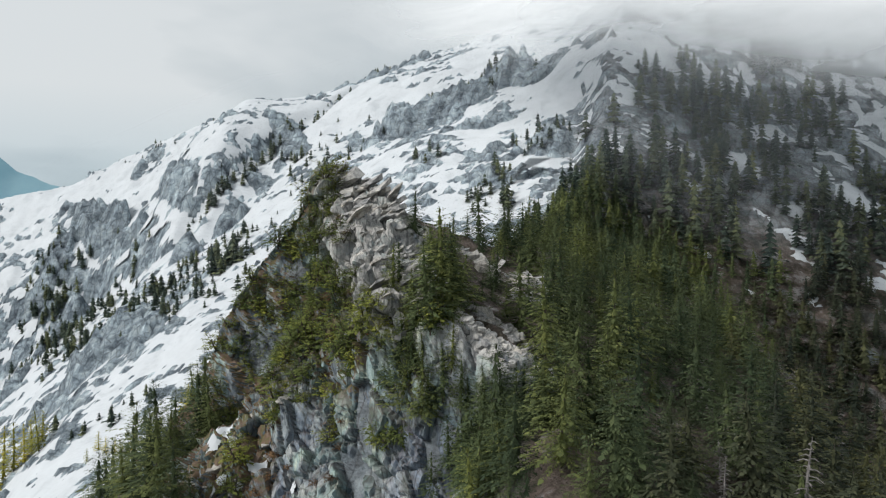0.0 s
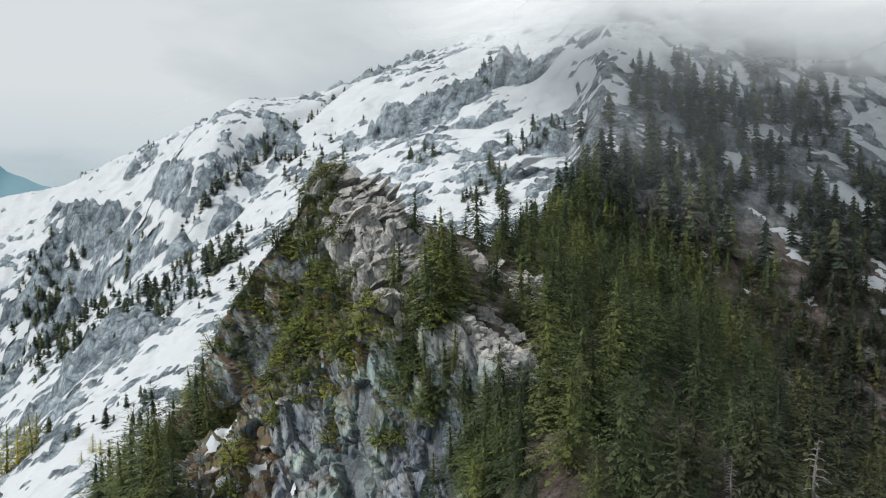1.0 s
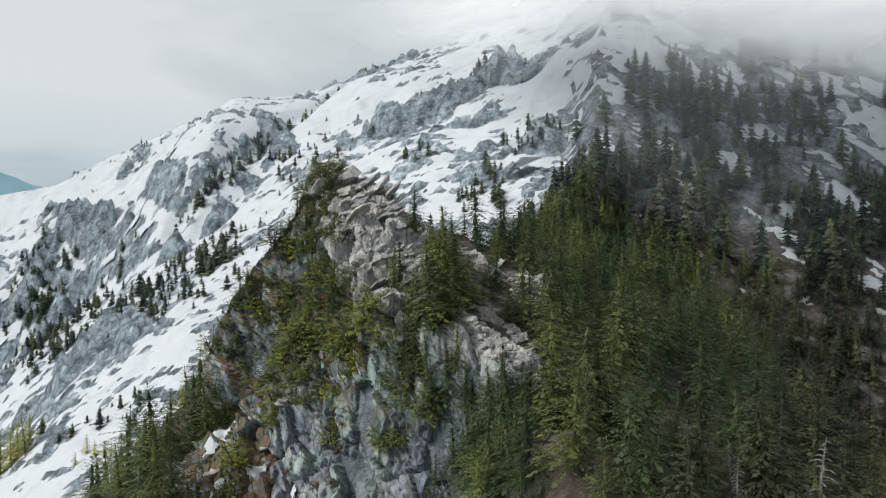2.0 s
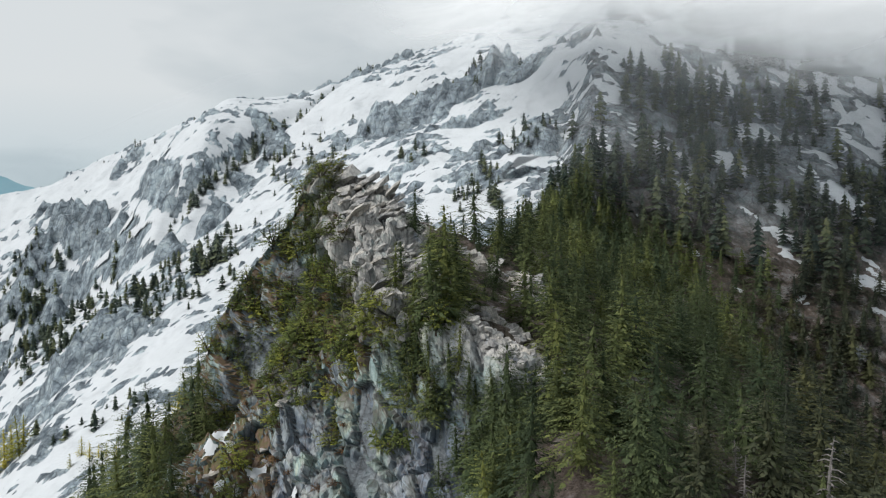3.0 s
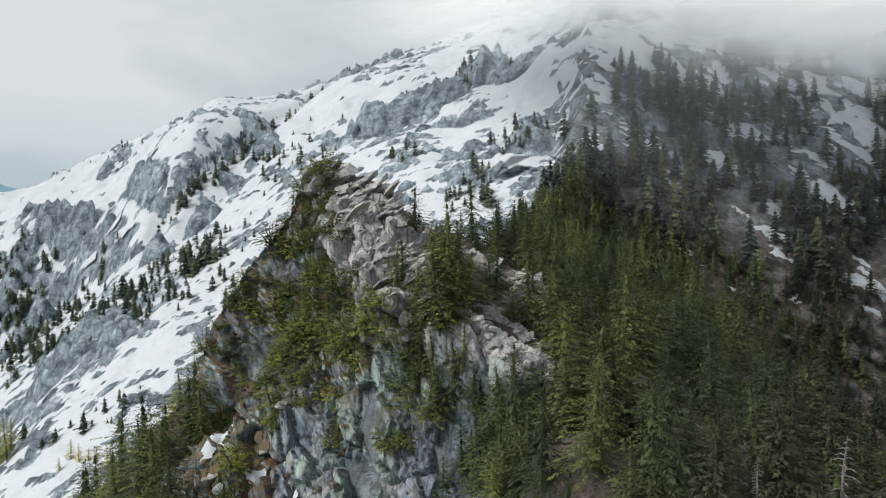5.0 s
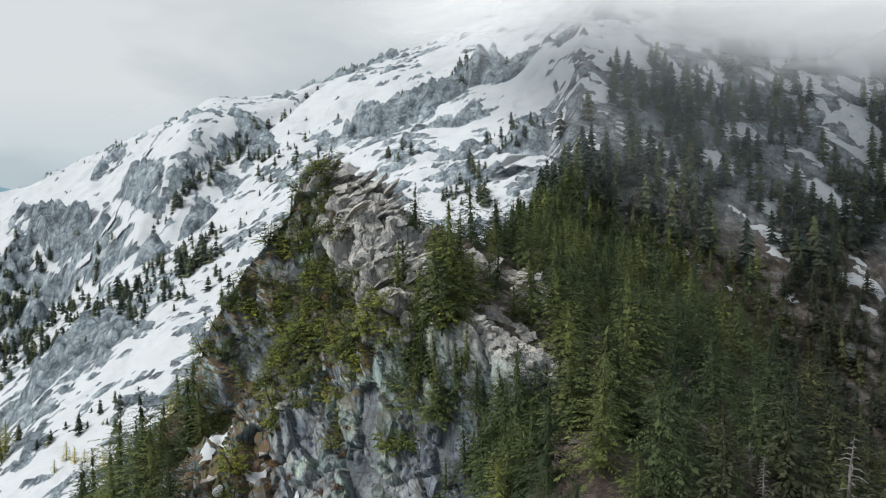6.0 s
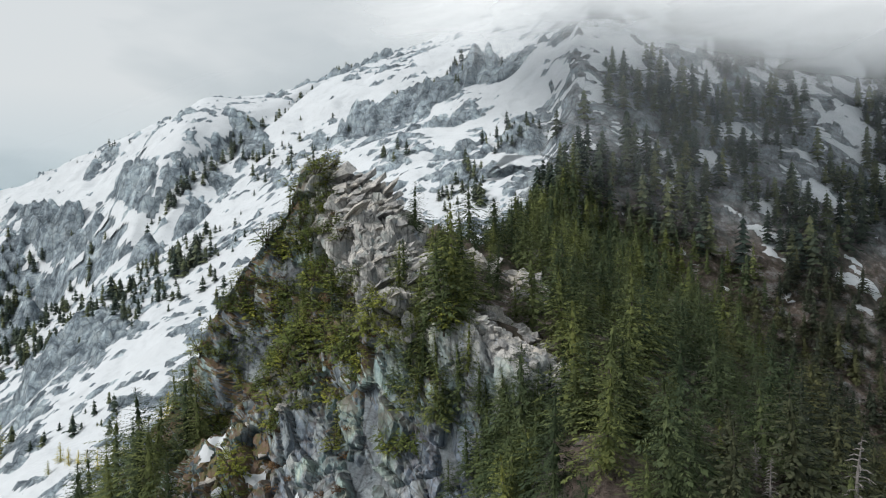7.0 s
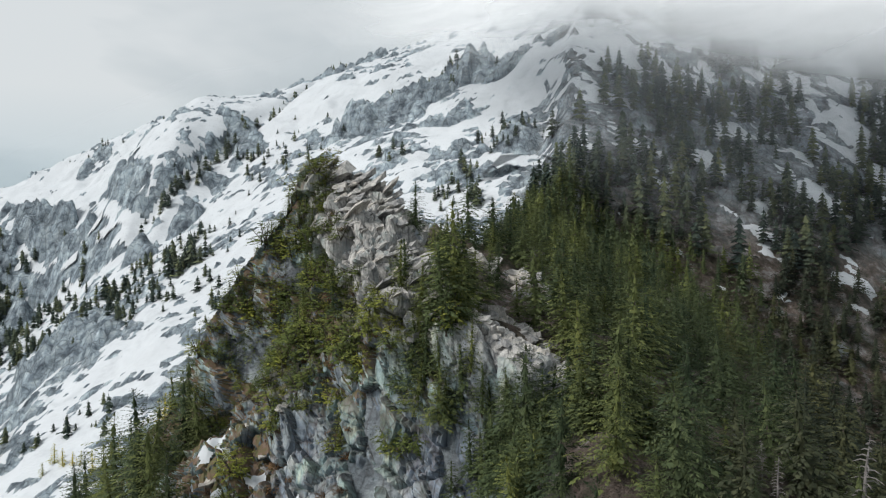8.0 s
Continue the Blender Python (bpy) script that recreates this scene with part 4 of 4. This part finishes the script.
rock_at = _co.reshape(-1, 3)[rng.permutation(len(_co) // 3)[:9000]].astype(float)
x, y, z = rock_at.T
z_c, d_c, s_c, _ = spur(x, y)
rock_at = rock_at[(s_c < 0) & (d_c > 8) & (d_c < 27) & (z > -38) & (y > 103) & (fbm(x / 5, y / 5, z / 5, 4, 157) > 0.55)]
k = thin_out(rock_at[:, 0] + 0.6 * rock_at[:, 2], rock_at[:, 1] + 0.6 * rock_at[:, 2], 1.5, 75)
heath_kinds = [tree_thing("heath_shrub", bush(580 + i, 1.7, 0.8, 6, 6, 4), twig_mat, "low reddish-brown heath cushion on a rock ledge", "heath on the knoll", "shrub") for i in range(2)]
plant(heath_kinds, [(*rock_at[i, :2], 1.0) for i in k], rng, 0.7, 1.4, 8.0, heights=rock_at[k, 2])

# slender trees about the knoll's flanks
knoll_kinds = [tree_thing("conifer", conifer(600 + i, 7 + i, 3.1, 92, 7, 0.2, 0.03, 0.45, leaf=0.24), hemlock_mat, "bushy green conifer rooted on the rocky knoll", "conifers on the knoll") for i in range(3)]
places = [(-50, 124, 1.1), (-45, 120, 1.1), (-48, 128, 1.2), (-41, 124, 1.0), (-43, 133, 1.1), (-53, 133, 1.0), (-40, 117, 0.9), (-37, 122, 0.8), (-57, 130, 0.9), (-47, 131, 1.25), (-44, 128, 1.1), (-50, 134, 1.1), (-41, 130, 1.15), (-38, 126, 0.9), (-46, 124, 1.3), (-42, 121, 1.15), (-52, 128, 1.0), (-39, 133, 0.85), (-36, 130, 0.8),
          (-55, 138, 0.9), (-59, 136, 0.8), (-2, 102, 1.1), (0, 105, 1.45), (-2, 109, 1.1), (2, 108, 1.35), (3, 113, 1.1), (0, 116, 1.0), (-2, 120, 0.8),
          (-4, 125, 0.6), (2, 122, 0.9), (-2, 99, 0.7)]
places = [(a, b, s) for a, b, s in places if a > -35]
shoulder = []   # below the knoll: x, y, height of the tip
for a, b, tip in [(-52.7, 135, -28), (-39, 108, -23), (-41.5, 110, -25), (-36, 106, -28), (-39.6, 130, -21.5), (-44, 143, -25), (-47.5, 134, -25), (-61.5, 150, -40), (-67, 160, -45), (-47.5, 130, -31), (-43, 128, -25),
                  (-45, 120, -29), (-49, 126, -31), (-42, 122, -27), (-37, 127, -24), (-56, 142, -37), (-40, 134, -22), (-45, 112, -30), (-33, 104, -33), (-50, 116, -35), (-42, 150, -18), (-57, 132, -38)]:
    z = land(a, b)[0]
    shoulder.append((a, b, max(0.4, (tip - z) / 14.0)))
plant(knoll_kinds, places, rng, 0.92, 1.06)
shoulder_kinds = [tree_thing("conifer", conifer(620 + i, 13 + i, 5.0, 150, 10, 0.2, 0.03, 0.45, leaf=0.14, full=0.6), needle_mat, "tall dark olive conifer on the heathy shoulder below the knoll", "conifers on the shoulder") for i in range(3)]
plant(shoulder_kinds, shoulder, rng, 0.92, 1.06)

# conifers that cling to the cliff: roots drawn to the nearest rock
clinging = []
for a, b, c, s in [(-5.6, 104, -21, 1.1), (-4.5, 104, -19, 0.9), (-2.5, 98, -24, 0.9), (-7, 105, -24, 0.8), (3.5, 97, -25, 0.9), (1.4, 96, -30, 0.9), (5, 95, -26, 1.0), (7, 94, -28, 1.0), (3, 95, -32, 1.0), (9, 93, -27, 1.1), (-13, 110, -18, 0.6),
                   (-14, 111, -30, 0.5), (-1, 97, -33, 0.7), (6, 93, -34, 1.0), (-10, 107, -14, 0.6), (-17, 116, -12, 0.6), (-3, 103, -15, 0.8)]:
    clinging.append((*crag.find_nearest(Vector((a, b, c)))[0], s))
plant([tree_thing("conifer", conifer(650 + i, 7.5 + i, 2.3, 84, 7, 0.2, 0.03, 0.45, leaf=0.24), hemlock_mat, "bushy green conifer clinging to the grey cliff", "conifers on the cliff") for i in range(2)],
      [(a, b, s) for a, b, c, s in clinging], rng, 0.85, 1.1, heights=[c for a, b, c, s in clinging])

# bushy conifers between the crest and the pale rib, thinning out down the dark rock, and small ones along the steep edge
rock_at = _co.reshape(-1, 3)[rng.permutation(len(_co) // 3)].astype(float)
x, y, z = rock_at.T
z_c, d_c, s_c, _ = spur(x, y)
ok = (x > -6.8 - 0.10 * np.maximum(y - 104, 0)) & (x < 1.5) & (y > 97) & (y < 120) & (s_c < 0) & (d_c > 0.8) & (z > -28) & (z < -8) & (fbm(x / 4, y / 4, z / 4, 3, 161) > 0.40 + 0.22 * smooth(-18, -26, z))
edge_of = (x < -20) & (z > -24) & (z < 6) & (s_c < 0) & (y > 112) & (fbm(x / 5, y / 5, z / 5, 3, 163) > 0.43)
rock_at = rock_at[ok | edge_of]
k = thin_out(rock_at[:, 0] + 0.5 * rock_at[:, 2], rock_at[:, 1] + 0.5 * rock_at[:, 2], 2.0, 85)
plant([tree_thing("conifer", conifer(660 + i, 6 + i, 2.5, 88, 8, 0.18, 0.03, 0.45, leaf=0.18, full=0.65), hemlock_mat, "bushy green conifer growing from clefts of the knoll", "conifers on the knoll") for i in range(3)],
      [(*rock_at[i, :2], 0.55 + 0.35 * float(rock_at[i, 0] > -12)) for i in k], rng, 0.7, 1.2, heights=rock_at[k, 2])

# a stand of bushy conifers rooted all over the cliff's front end, below the pale rib
rock_at = _co.reshape(-1, 3)[rng.permutation(len(_co) // 3)].astype(float)
x, y, z = rock_at.T
ok = (x > 2.2 + 0.10 * np.maximum(-z - 24, 0)) & (x < 24) & (y < 99) & (z < -20) & (z > -48)
rock_at = rock_at[ok]
k = thin_out(rock_at[:, 0] + 0.5 * rock_at[:, 2], rock_at[:, 1] + 0.5 * rock_at[:, 2], 2.6, 46)
plant([tree_thing("conifer", conifer(670 + i, 8 + i, 3.0, 110, 10, 0.2, 0.03, 0.5, leaf=0.15, full=0.6), hemlock_mat, "bushy green conifer rooted in the steep rock face", "conifers on the cliff") for i in range(2)],
      [(*rock_at[i, :2], float(np.clip((-16.5 - 0.35 * (rock_at[i, 0] - 2) - rock_at[i, 2]) / 8.5, 0.5, 1.05))) for i in k], rng, 0.85, 1.05, heights=rock_at[k, 2])

# young trees at the foot of the snow, sunlight put into their yellow-green colour
gold_kinds = [tree_thing("young_tree", conifer(700 + i, 7 + i, 1.9, 60, 5, 0.2, 0.05, 0.5, leaf=0.3), sunlit_needle_mat, "young conifer beside the snow, sunlight painted in as yellow-green", "young trees by the snow") for i in range(2)]
plant(gold_kinds, [(-152, 287, 2.5), (-146, 283, 2.0), (-158, 291, 2.4), (-139, 279, 1.8), (-148, 292, 2.0), (-155, 280, 2.2), (-142, 288, 1.6), (-106, 255, 0.9), (-102, 252, 0.7), (-110, 259, 0.8), (-99, 250, 0.7), (-112, 255, 0.7), (-101, 215, 1.5),
                   (-95, 212, 1.3), (-92, 240, 0.8), (-88, 244, 0.9), (-47, 150, 1.2), (-49, 153, 1.0), (-108, 222, 1.3), (-84, 238, 0.9)], rng, 0.85, 1.1)

# dead trees
dead = tagged(new("dead_tree", mesh_of("dead_tree", *snag(801, 8.0), True)), "bleached grey dead conifer with bare drooping limbs", "dead tree", "dead trees")
dead.data.materials.append(dead_mat)
for k, (px, py, tip) in enumerate([(34.3, 74, -20.0), (27.5, 76, -22.5), (12.3, 88, -20.5), (30, 84, -23)]):
    z = land(px, py)[0]
    m = pose(px, py, z - 0.2, 2, 3, 70 * k)
    if k == 0:
        dead.matrix_basis = m
        ob = dead
    else:
        ob = copy_thing(dead, m)
    s = max(0.6, (tip - z) / 8.0)
    ob.scale = (s, s, s)


# ---------------------------------------------------------------- loose stones on the knoll
def slab_mesh(seed, long, wide, thick):
    """A broken slab: a box cut by random planes, edges knocked off."""
    rng = np.random.default_rng(seed)
    bm = bmesh.new()
    bmesh.ops.create_cube(bm, size=1.0)
    bmesh.ops.scale(bm, vec=(long, wide, thick), verts=bm.verts)
    for v in bm.verts:
        v.co += Vector(rng.normal(0, 0.11, 3)) * min(long, wide, thick * 2)
    for i in range(5):
        n = Vector(rng.normal(0, 1, 3)).normalized()
        reach = sum(abs(n[k]) * (long, wide, thick)[k] for k in range(3)) * 0.5
        res = bmesh.ops.bisect_plane(bm, geom=bm.verts[:] + bm.edges[:] + bm.faces[:], plane_co=n * reach * rng.uniform(0.62, 0.85), plane_no=n, clear_outer=True)
        bmesh.ops.contextual_create(bm, geom=[e for e in res["geom_cut"] if isinstance(e, bmesh.types.BMEdge)])
    bmesh.ops.triangulate(bm, faces=bm.faces[:])
    me = bpy.data.meshes.new("stone_slab")
    bm.to_mesh(me)
    bm.free()
    me.materials.append(slab_mat)
    return me


slabs = [slab_mesh(900 + i, (1.0, 1.5, 1.1, 1.3, 1.7, 1.0)[i], (0.75, 0.5, 0.9, 0.6, 0.8, 0.45)[i], (0.3, 0.25, 0.42, 0.5, 0.22, 0.35)[i]) for i in range(6)]


def stone(x, y, size, tilt, turn, drop=0.25, loose=1.0, flat=1.0):
    z, n = land(x, y)
    ob = new("stone_slab", slabs[int(rng.integers(len(slabs)))])
    ob.parent = knoll
    ob.matrix_basis = Matrix.Translation(Vector((x, y, z - drop * size * 0.3)) - knoll.location) @ pose(0, 0, 0, tilt[0] + rng.normal(0, 18 * loose), tilt[1] + rng.normal(0, 18 * loose), turn + rng.normal(0, 38 * loose))
    ob.scale = (size, size * rng.uniform(0.8, 1.2), size * flat * rng.uniform(0.8, 1.3))


for i in range(130):   # crest slabs, dipping with the bedding
    py = rng.uniform(103, 143)
    off = rng.uniform(-1.2, 8.2) * (0.5 if py > 138 else 1)
    px = float(profile(py, SPUR, 1, 0, 3)) - off
    stone(px, py, rng.uniform(1.0, 3.2) * (1.6 if i % 4 == 0 else 1), (22, -24), -55, 0.55, 0.4, 0.6)
for i in range(190):   # pale block field beside the crest
    f = rng.uniform(0, 1)
    px, py = 1.5 + 9 * f + rng.normal(0, 1.6), 101.5 - 4 * f + 9 * (1 - f) * rng.uniform(0, 1) + rng.normal(0, 1.0)
    stone(px, py, rng.uniform(0.5, 1.7), (10, 10), rng.uniform(0, 360))
for i in range(110):   # strip of pale blocks between the crest trees and the wood
    f = rng.uniform(0, 1)
    px, py = (1 + 15 * f, 114 - 14 * f) if f < 0.5 else (8.5 + 3 * (f - 0.5), 107 - 20 * (f - 0.5))
    stone(px + rng.normal(0, 1.0), py + rng.normal(0, 1.0), rng.uniform(0.8, 2.4), (14, -8), rng.uniform(0, 360), 0.2, 0.7)
for i in range(26):   # pale rock rib in the gap between crest and wood
    f = rng.uniform(0, 1)
    stone(1 + 9 * f + rng.normal(0, 0.8), 150 - 11 * f + rng.normal(0, 1.5), rng.uniform(1.5, 3.6), (20, -15), -50, 0.1)
for i in range(34):   # boulders on the heathy shoulder under the cliff
    stone(rng.uniform(-40, -20), rng.uniform(101, 120), rng.uniform(0.5, 1.8), (10, 0), rng.uniform(0, 360), 0.4)
for i in range(24):   # pale boulders in the gap of the wood
    stone(15 + rng.normal(0, 2.2), 140 + rng.normal(0, 4), rng.uniform(1.6, 4.0), (15, 0), rng.uniform(0, 360), 0.0)


# ---------------------------------------------------------------- snow remains
def snow_scrap(cx, cy, a, b, turn, step, thick, label, group, finder, limit, soften=0):
    """A thin ragged bank of snow that follows the ground under it."""
    r = 1.5 * max(a, b)
    gx, gy = np.arange(cx - r, cx + r, step), np.arange(cy - r, cy + r, step)
    px, py = np.meshgrid(gx, gy)
    q, _h = mound(px, py, (cx, cy, a, b, turn, 1))
    d = 1 - q + 2.6 * (fbm(px / (0.55 * r), py / (0.55 * r), 3.1, 4, 205, 0.6) - 0.5)
    depth_of = thick * np.clip(d, -0.4, 0.8)
    under_it = finder(px, py)
    for _i in range(soften):
        e = np.pad(under_it, 1, "edge")
        under_it = (e[:-2, 1:-1] + e[2:, 1:-1] + e[1:-1, :-2] + e[1:-1, 2:] + e[1:-1, 1:-1]) / 5
    keep_of = (d > -0.15) & (np.hypot(*np.gradient(under_it, step)) < limit)
    seen = np.zeros_like(keep_of)
    seen[np.unravel_index(np.argmax(np.where(keep_of, d, -9)), d.shape)] = True
    for _i in range(300):   # the one connected bank
        grown = seen.copy()
        grown[1:] |= seen[:-1]
        grown[:-1] |= seen[1:]
        grown[:, 1:] |= seen[:, :-1]
        grown[:, :-1] |= seen[:, 1:]
        grown &= keep_of
        if (grown == seen).all():
            break
        seen = grown
    keep_of = seen
    if keep_of.sum() < 30:
        return
    ob = sheet("snow_patch", gx, gy, under_it + depth_of, keep_of, snow_mat, tight=True)
    tagged(ob, label, "snow", group)


def on_slope(px, py):
    return plan_height(px.reshape(-1), py.reshape(-1)).reshape(px.shape)


def on_knoll(px, py):
    return np.array([land(u, v)[0] for u, v in zip(px.reshape(-1), py.reshape(-1))]).reshape(px.shape)


for form in BANKS:
    snow_scrap(*form[:2], form[2] * 0.95, form[3] * 0.95, form[4], 0.6, 0.8, "ragged white snow patch among dark trees on the mountainside", "snow patches on the mountainside", on_slope, 2.5)
for form in [(-33.5, 119.5, 2.4, 1.3, 20), (-31, 117, 1.3, 0.8, -20), (-25.5, 113, 2.4, 0.6, -10), (-22.5, 111.5, 1.3, 0.6, 20), (-20, 107.3, 1.2, 0.6, 60), (-29, 111, 1.0, 0.6, 20), (-26, 107, 1.0, 0.6, 0), (-32, 113, 1.2, 0.7, 40), (-29.5, 130, 0.9, 0.6, 90), (-14, 112, 0.9, 0.6, 0)]:
    snow_scrap(*form, 0.2, 0.55, "small patch of old snow on a rock ledge", "snow patches on the knoll", on_knoll, 3.0, 14)


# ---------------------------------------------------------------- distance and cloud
# the hill's base colour is the blue of the hazy air before it
haze_blue_mat, t, bsdf = material("far_hill_in_haze_blue")
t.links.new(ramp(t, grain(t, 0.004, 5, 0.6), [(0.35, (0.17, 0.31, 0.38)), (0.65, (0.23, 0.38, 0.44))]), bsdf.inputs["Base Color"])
bsdf.inputs["Roughness"].default_value = 1.0
u = np.linspace(-2800, 400, 90)
v = np.linspace(0, 1, 12)
U, W = np.meshgrid(u, v)
top = 138 - 0.55 * (u + 1640) + 60 * (fbm(u / 260, u * 0, 0, 4, 171) - 0.5)
zz = -420 + (top[None, :] + 420) * W + 40 * (fbm(U / 120, W * 6, 0, 3, 177) - 0.5)
idx = np.arange(U.size).reshape(U.shape)
quads = np.stack([idx[:-1, :-1], idx[:-1, 1:], idx[1:, 1:], idx[1:, :-1]], -1).reshape(-1, 4)
far_hill = tagged(new("backdrop", mesh_of("backdrop", np.stack([U, 3000 + 500 * W, zz], -1).reshape(-1, 3), quads, True)), "distant hills across the valley, haze painted in as blue", "hills", kind="structure")
far_hill.data.materials.append(haze_blue_mat)


def mist_material(seed, most, west):
    """Cloud: a thin torn layer that lets the daylight above through."""
    m = bpy.data.materials.new("cloud")
    m.use_nodes = True
    t = m.node_tree
    t.nodes.clear()
    g = node(t, "ShaderNodeNewGeometry")
    s = node(t, "ShaderNodeSeparateXYZ")
    t.links.new(g.outputs["Position"], s.inputs[0])
    shift = node(t, "ShaderNodeMapping")
    shift.inputs["Location"].default_value = (seed * 0.9, seed * 0.31, seed * 0.7)
    shift.inputs["Scale"].default_value = (0.014, 0.009, 0.014)
    t.links.new(g.outputs["Position"], shift.inputs[0])
    n = node(t, "ShaderNodeTexNoise", Scale=1.0, Detail=6.0, Roughness=0.52, Distortion=0.4)
    t.links.new(shift.outputs[0], n.inputs["Vector"])
    torn = math_node(t, "MULTIPLY", math_node(t, "SUBTRACT", n.outputs[0], 0.5), 1.9)
    side = math_node(t, "DIVIDE", math_node(t, "SUBTRACT", s.outputs[0], west), 110.0)
    front = math_node(t, "DIVIDE", math_node(t, "SUBTRACT", s.outputs[1], 205.0), 60.0)
    f = math_node(t, "ADD", torn, math_node(t, "MINIMUM", math_node(t, "MINIMUM", side, front), 1.0))
    alpha = math_node(t, "MULTIPLY", ramp(t, f, [(0.05, (0, 0, 0)), (0.95, (most,) * 3)]), attribute(t, "clearance"))
    thin = node(t, "ShaderNodeBsdfTranslucent", Color=(0.76, 0.77, 0.78, 1))
    clear = node(t, "ShaderNodeBsdfTransparent")
    out = node(t, "ShaderNodeMixShader")
    t.links.new(alpha, out.inputs[0])
    t.links.new(clear.outputs[0], out.inputs[1])
    t.links.new(thin.outputs[0], out.inputs[2])
    t.links.new(out.outputs[0], node(t, "ShaderNodeOutputMaterial").inputs[0])
    return m


def cloud_layer(z0, west, most, seed):
    """One billowing layer of the cloud that the summits rise into, thinning out where it meets the ground."""
    u, w = np.linspace(-260, 700, 160), np.linspace(190, 760, 100)
    U, W = np.meshgrid(u, w)
    zz = z0 + 24 * (fbm(U / 110, W / 110, seed * 3.7, 2, 181) - 0.5)
    cover = smooth(0, 60, zz - height(U, W)) * smooth(west - 70, west + 60, U + 80 * (fbm(U / 70, W / 70, seed, 3, 191) - 0.5)) * smooth(195, 260, W)
    idx = np.arange(U.size).reshape(U.shape)
    quads = np.stack([idx[:-1, :-1], idx[:-1, 1:], idx[1:, 1:], idx[1:, :-1]], -1).reshape(-1, 4)
    quads = quads[(cover.reshape(-1)[quads] > 0.004).any(1)]
    used, inverse = np.unique(quads, return_inverse=True)
    me = mesh_of("cloud_layer", np.stack([U, W, zz], -1).reshape(-1, 3)[used], inverse.reshape(quads.shape), True)
    me.attributes.new("clearance", "FLOAT", "POINT").data.foreach_set("value", cover.reshape(-1)[used].astype(np.float32))
    ob = tagged(new("cloud_layer", me), "soft grey-white cloud hanging over the summit", "cloud", "cloud over the summit", kind="structure")
    me.materials.append(mist_material(seed, most, west))


for k, (z0, west, most) in enumerate([(60, 60, 0.35), (71, 25, 0.65), (84, -15, 0.85), (100, -50, 0.95)]):
    cloud_layer(z0, west, most, k + 1)


# thin mist that lies over the far slopes, a little denser over the wooded mountain
veil_mat = bpy.data.materials.new("thin_mist")
veil_mat.use_nodes = True
t = veil_mat.node_tree
t.nodes.clear()
lit = node(t, "ShaderNodeBsdfDiffuse", Color=(0.74, 0.78, 0.81, 1))
thin = node(t, "ShaderNodeBsdfTranslucent", Color=(0.74, 0.78, 0.81, 1))
both = node(t, "ShaderNodeMixShader")
both.inputs[0].default_value = 0.5
t.links.new(lit.outputs[0], both.inputs[1])
t.links.new(thin.outputs[0], both.inputs[2])
patchy = math_node(t, "MULTIPLY", attribute(t, "mist"), ramp(t, grain(t, 0.012, 4, 0.5), [(0.35, (0.55, 0.55, 0.55)), (0.65, (1.3, 1.3, 1.3))]))
out = node(t, "ShaderNodeMixShader")
t.links.new(patchy, out.inputs[0])
t.links.new(node(t, "ShaderNodeBsdfTransparent").outputs[0], out.inputs[1])
t.links.new(both.outputs[0], out.inputs[2])
t.links.new(out.outputs[0], node(t, "ShaderNodeOutputMaterial").inputs[0])
mx, my = np.arange(-330, 280, 10.0), np.arange(222, 540, 8.0)
U, W = np.meshgrid(mx, my)
zz = height(U, W) + 20 + 6 * (fbm(U / 60, W / 60, 0, 2, 195) - 0.5)
thick = (0.025 * smooth(-40, 40, zz) + 0.21 * smooth(-10, 70, zz) * smooth(20, 90, U)) * smooth(222, 262, W) * smooth(-330, -270, U)
tagged(sheet("mist_veil", mx, my, zz, None, veil_mat, (("mist", thick),)), "thin pale mist drifting before the far slopes", "mist", kind="structure")


def cloud_veil(lift_of, most, k):
    """Torn cloud that hugs the wooded mountain above its base."""
    ux, uy = np.arange(20, 330, 6.0), np.arange(235, 480, 6.0)
    U, W = np.meshgrid(ux, uy)
    high = height(U, W)
    zz = high + lift_of + 8 * (fbm(U / 40, W / 40, 0, 3, 300 + k) - 0.5)
    base = 78 - 0.09 * U + 34 * (fbm(U / 48, W / 48, k * 2.3, 4, 310 + k) - 0.5)
    share = most * smooth(0, 24, high - base) * smooth(235, 270, W) * smooth(40, 85, U) * smooth(330, 280, U) * smooth(480, 450, W)
    ob = sheet("cloud_layer", ux, uy, zz, None, veil_mat, (("mist", share),))
    tagged(ob, "torn grey-white cloud clinging to the upper slopes", "cloud", "cloud over the summit", kind="structure")


cloud_veil(16, 0.6, 0)
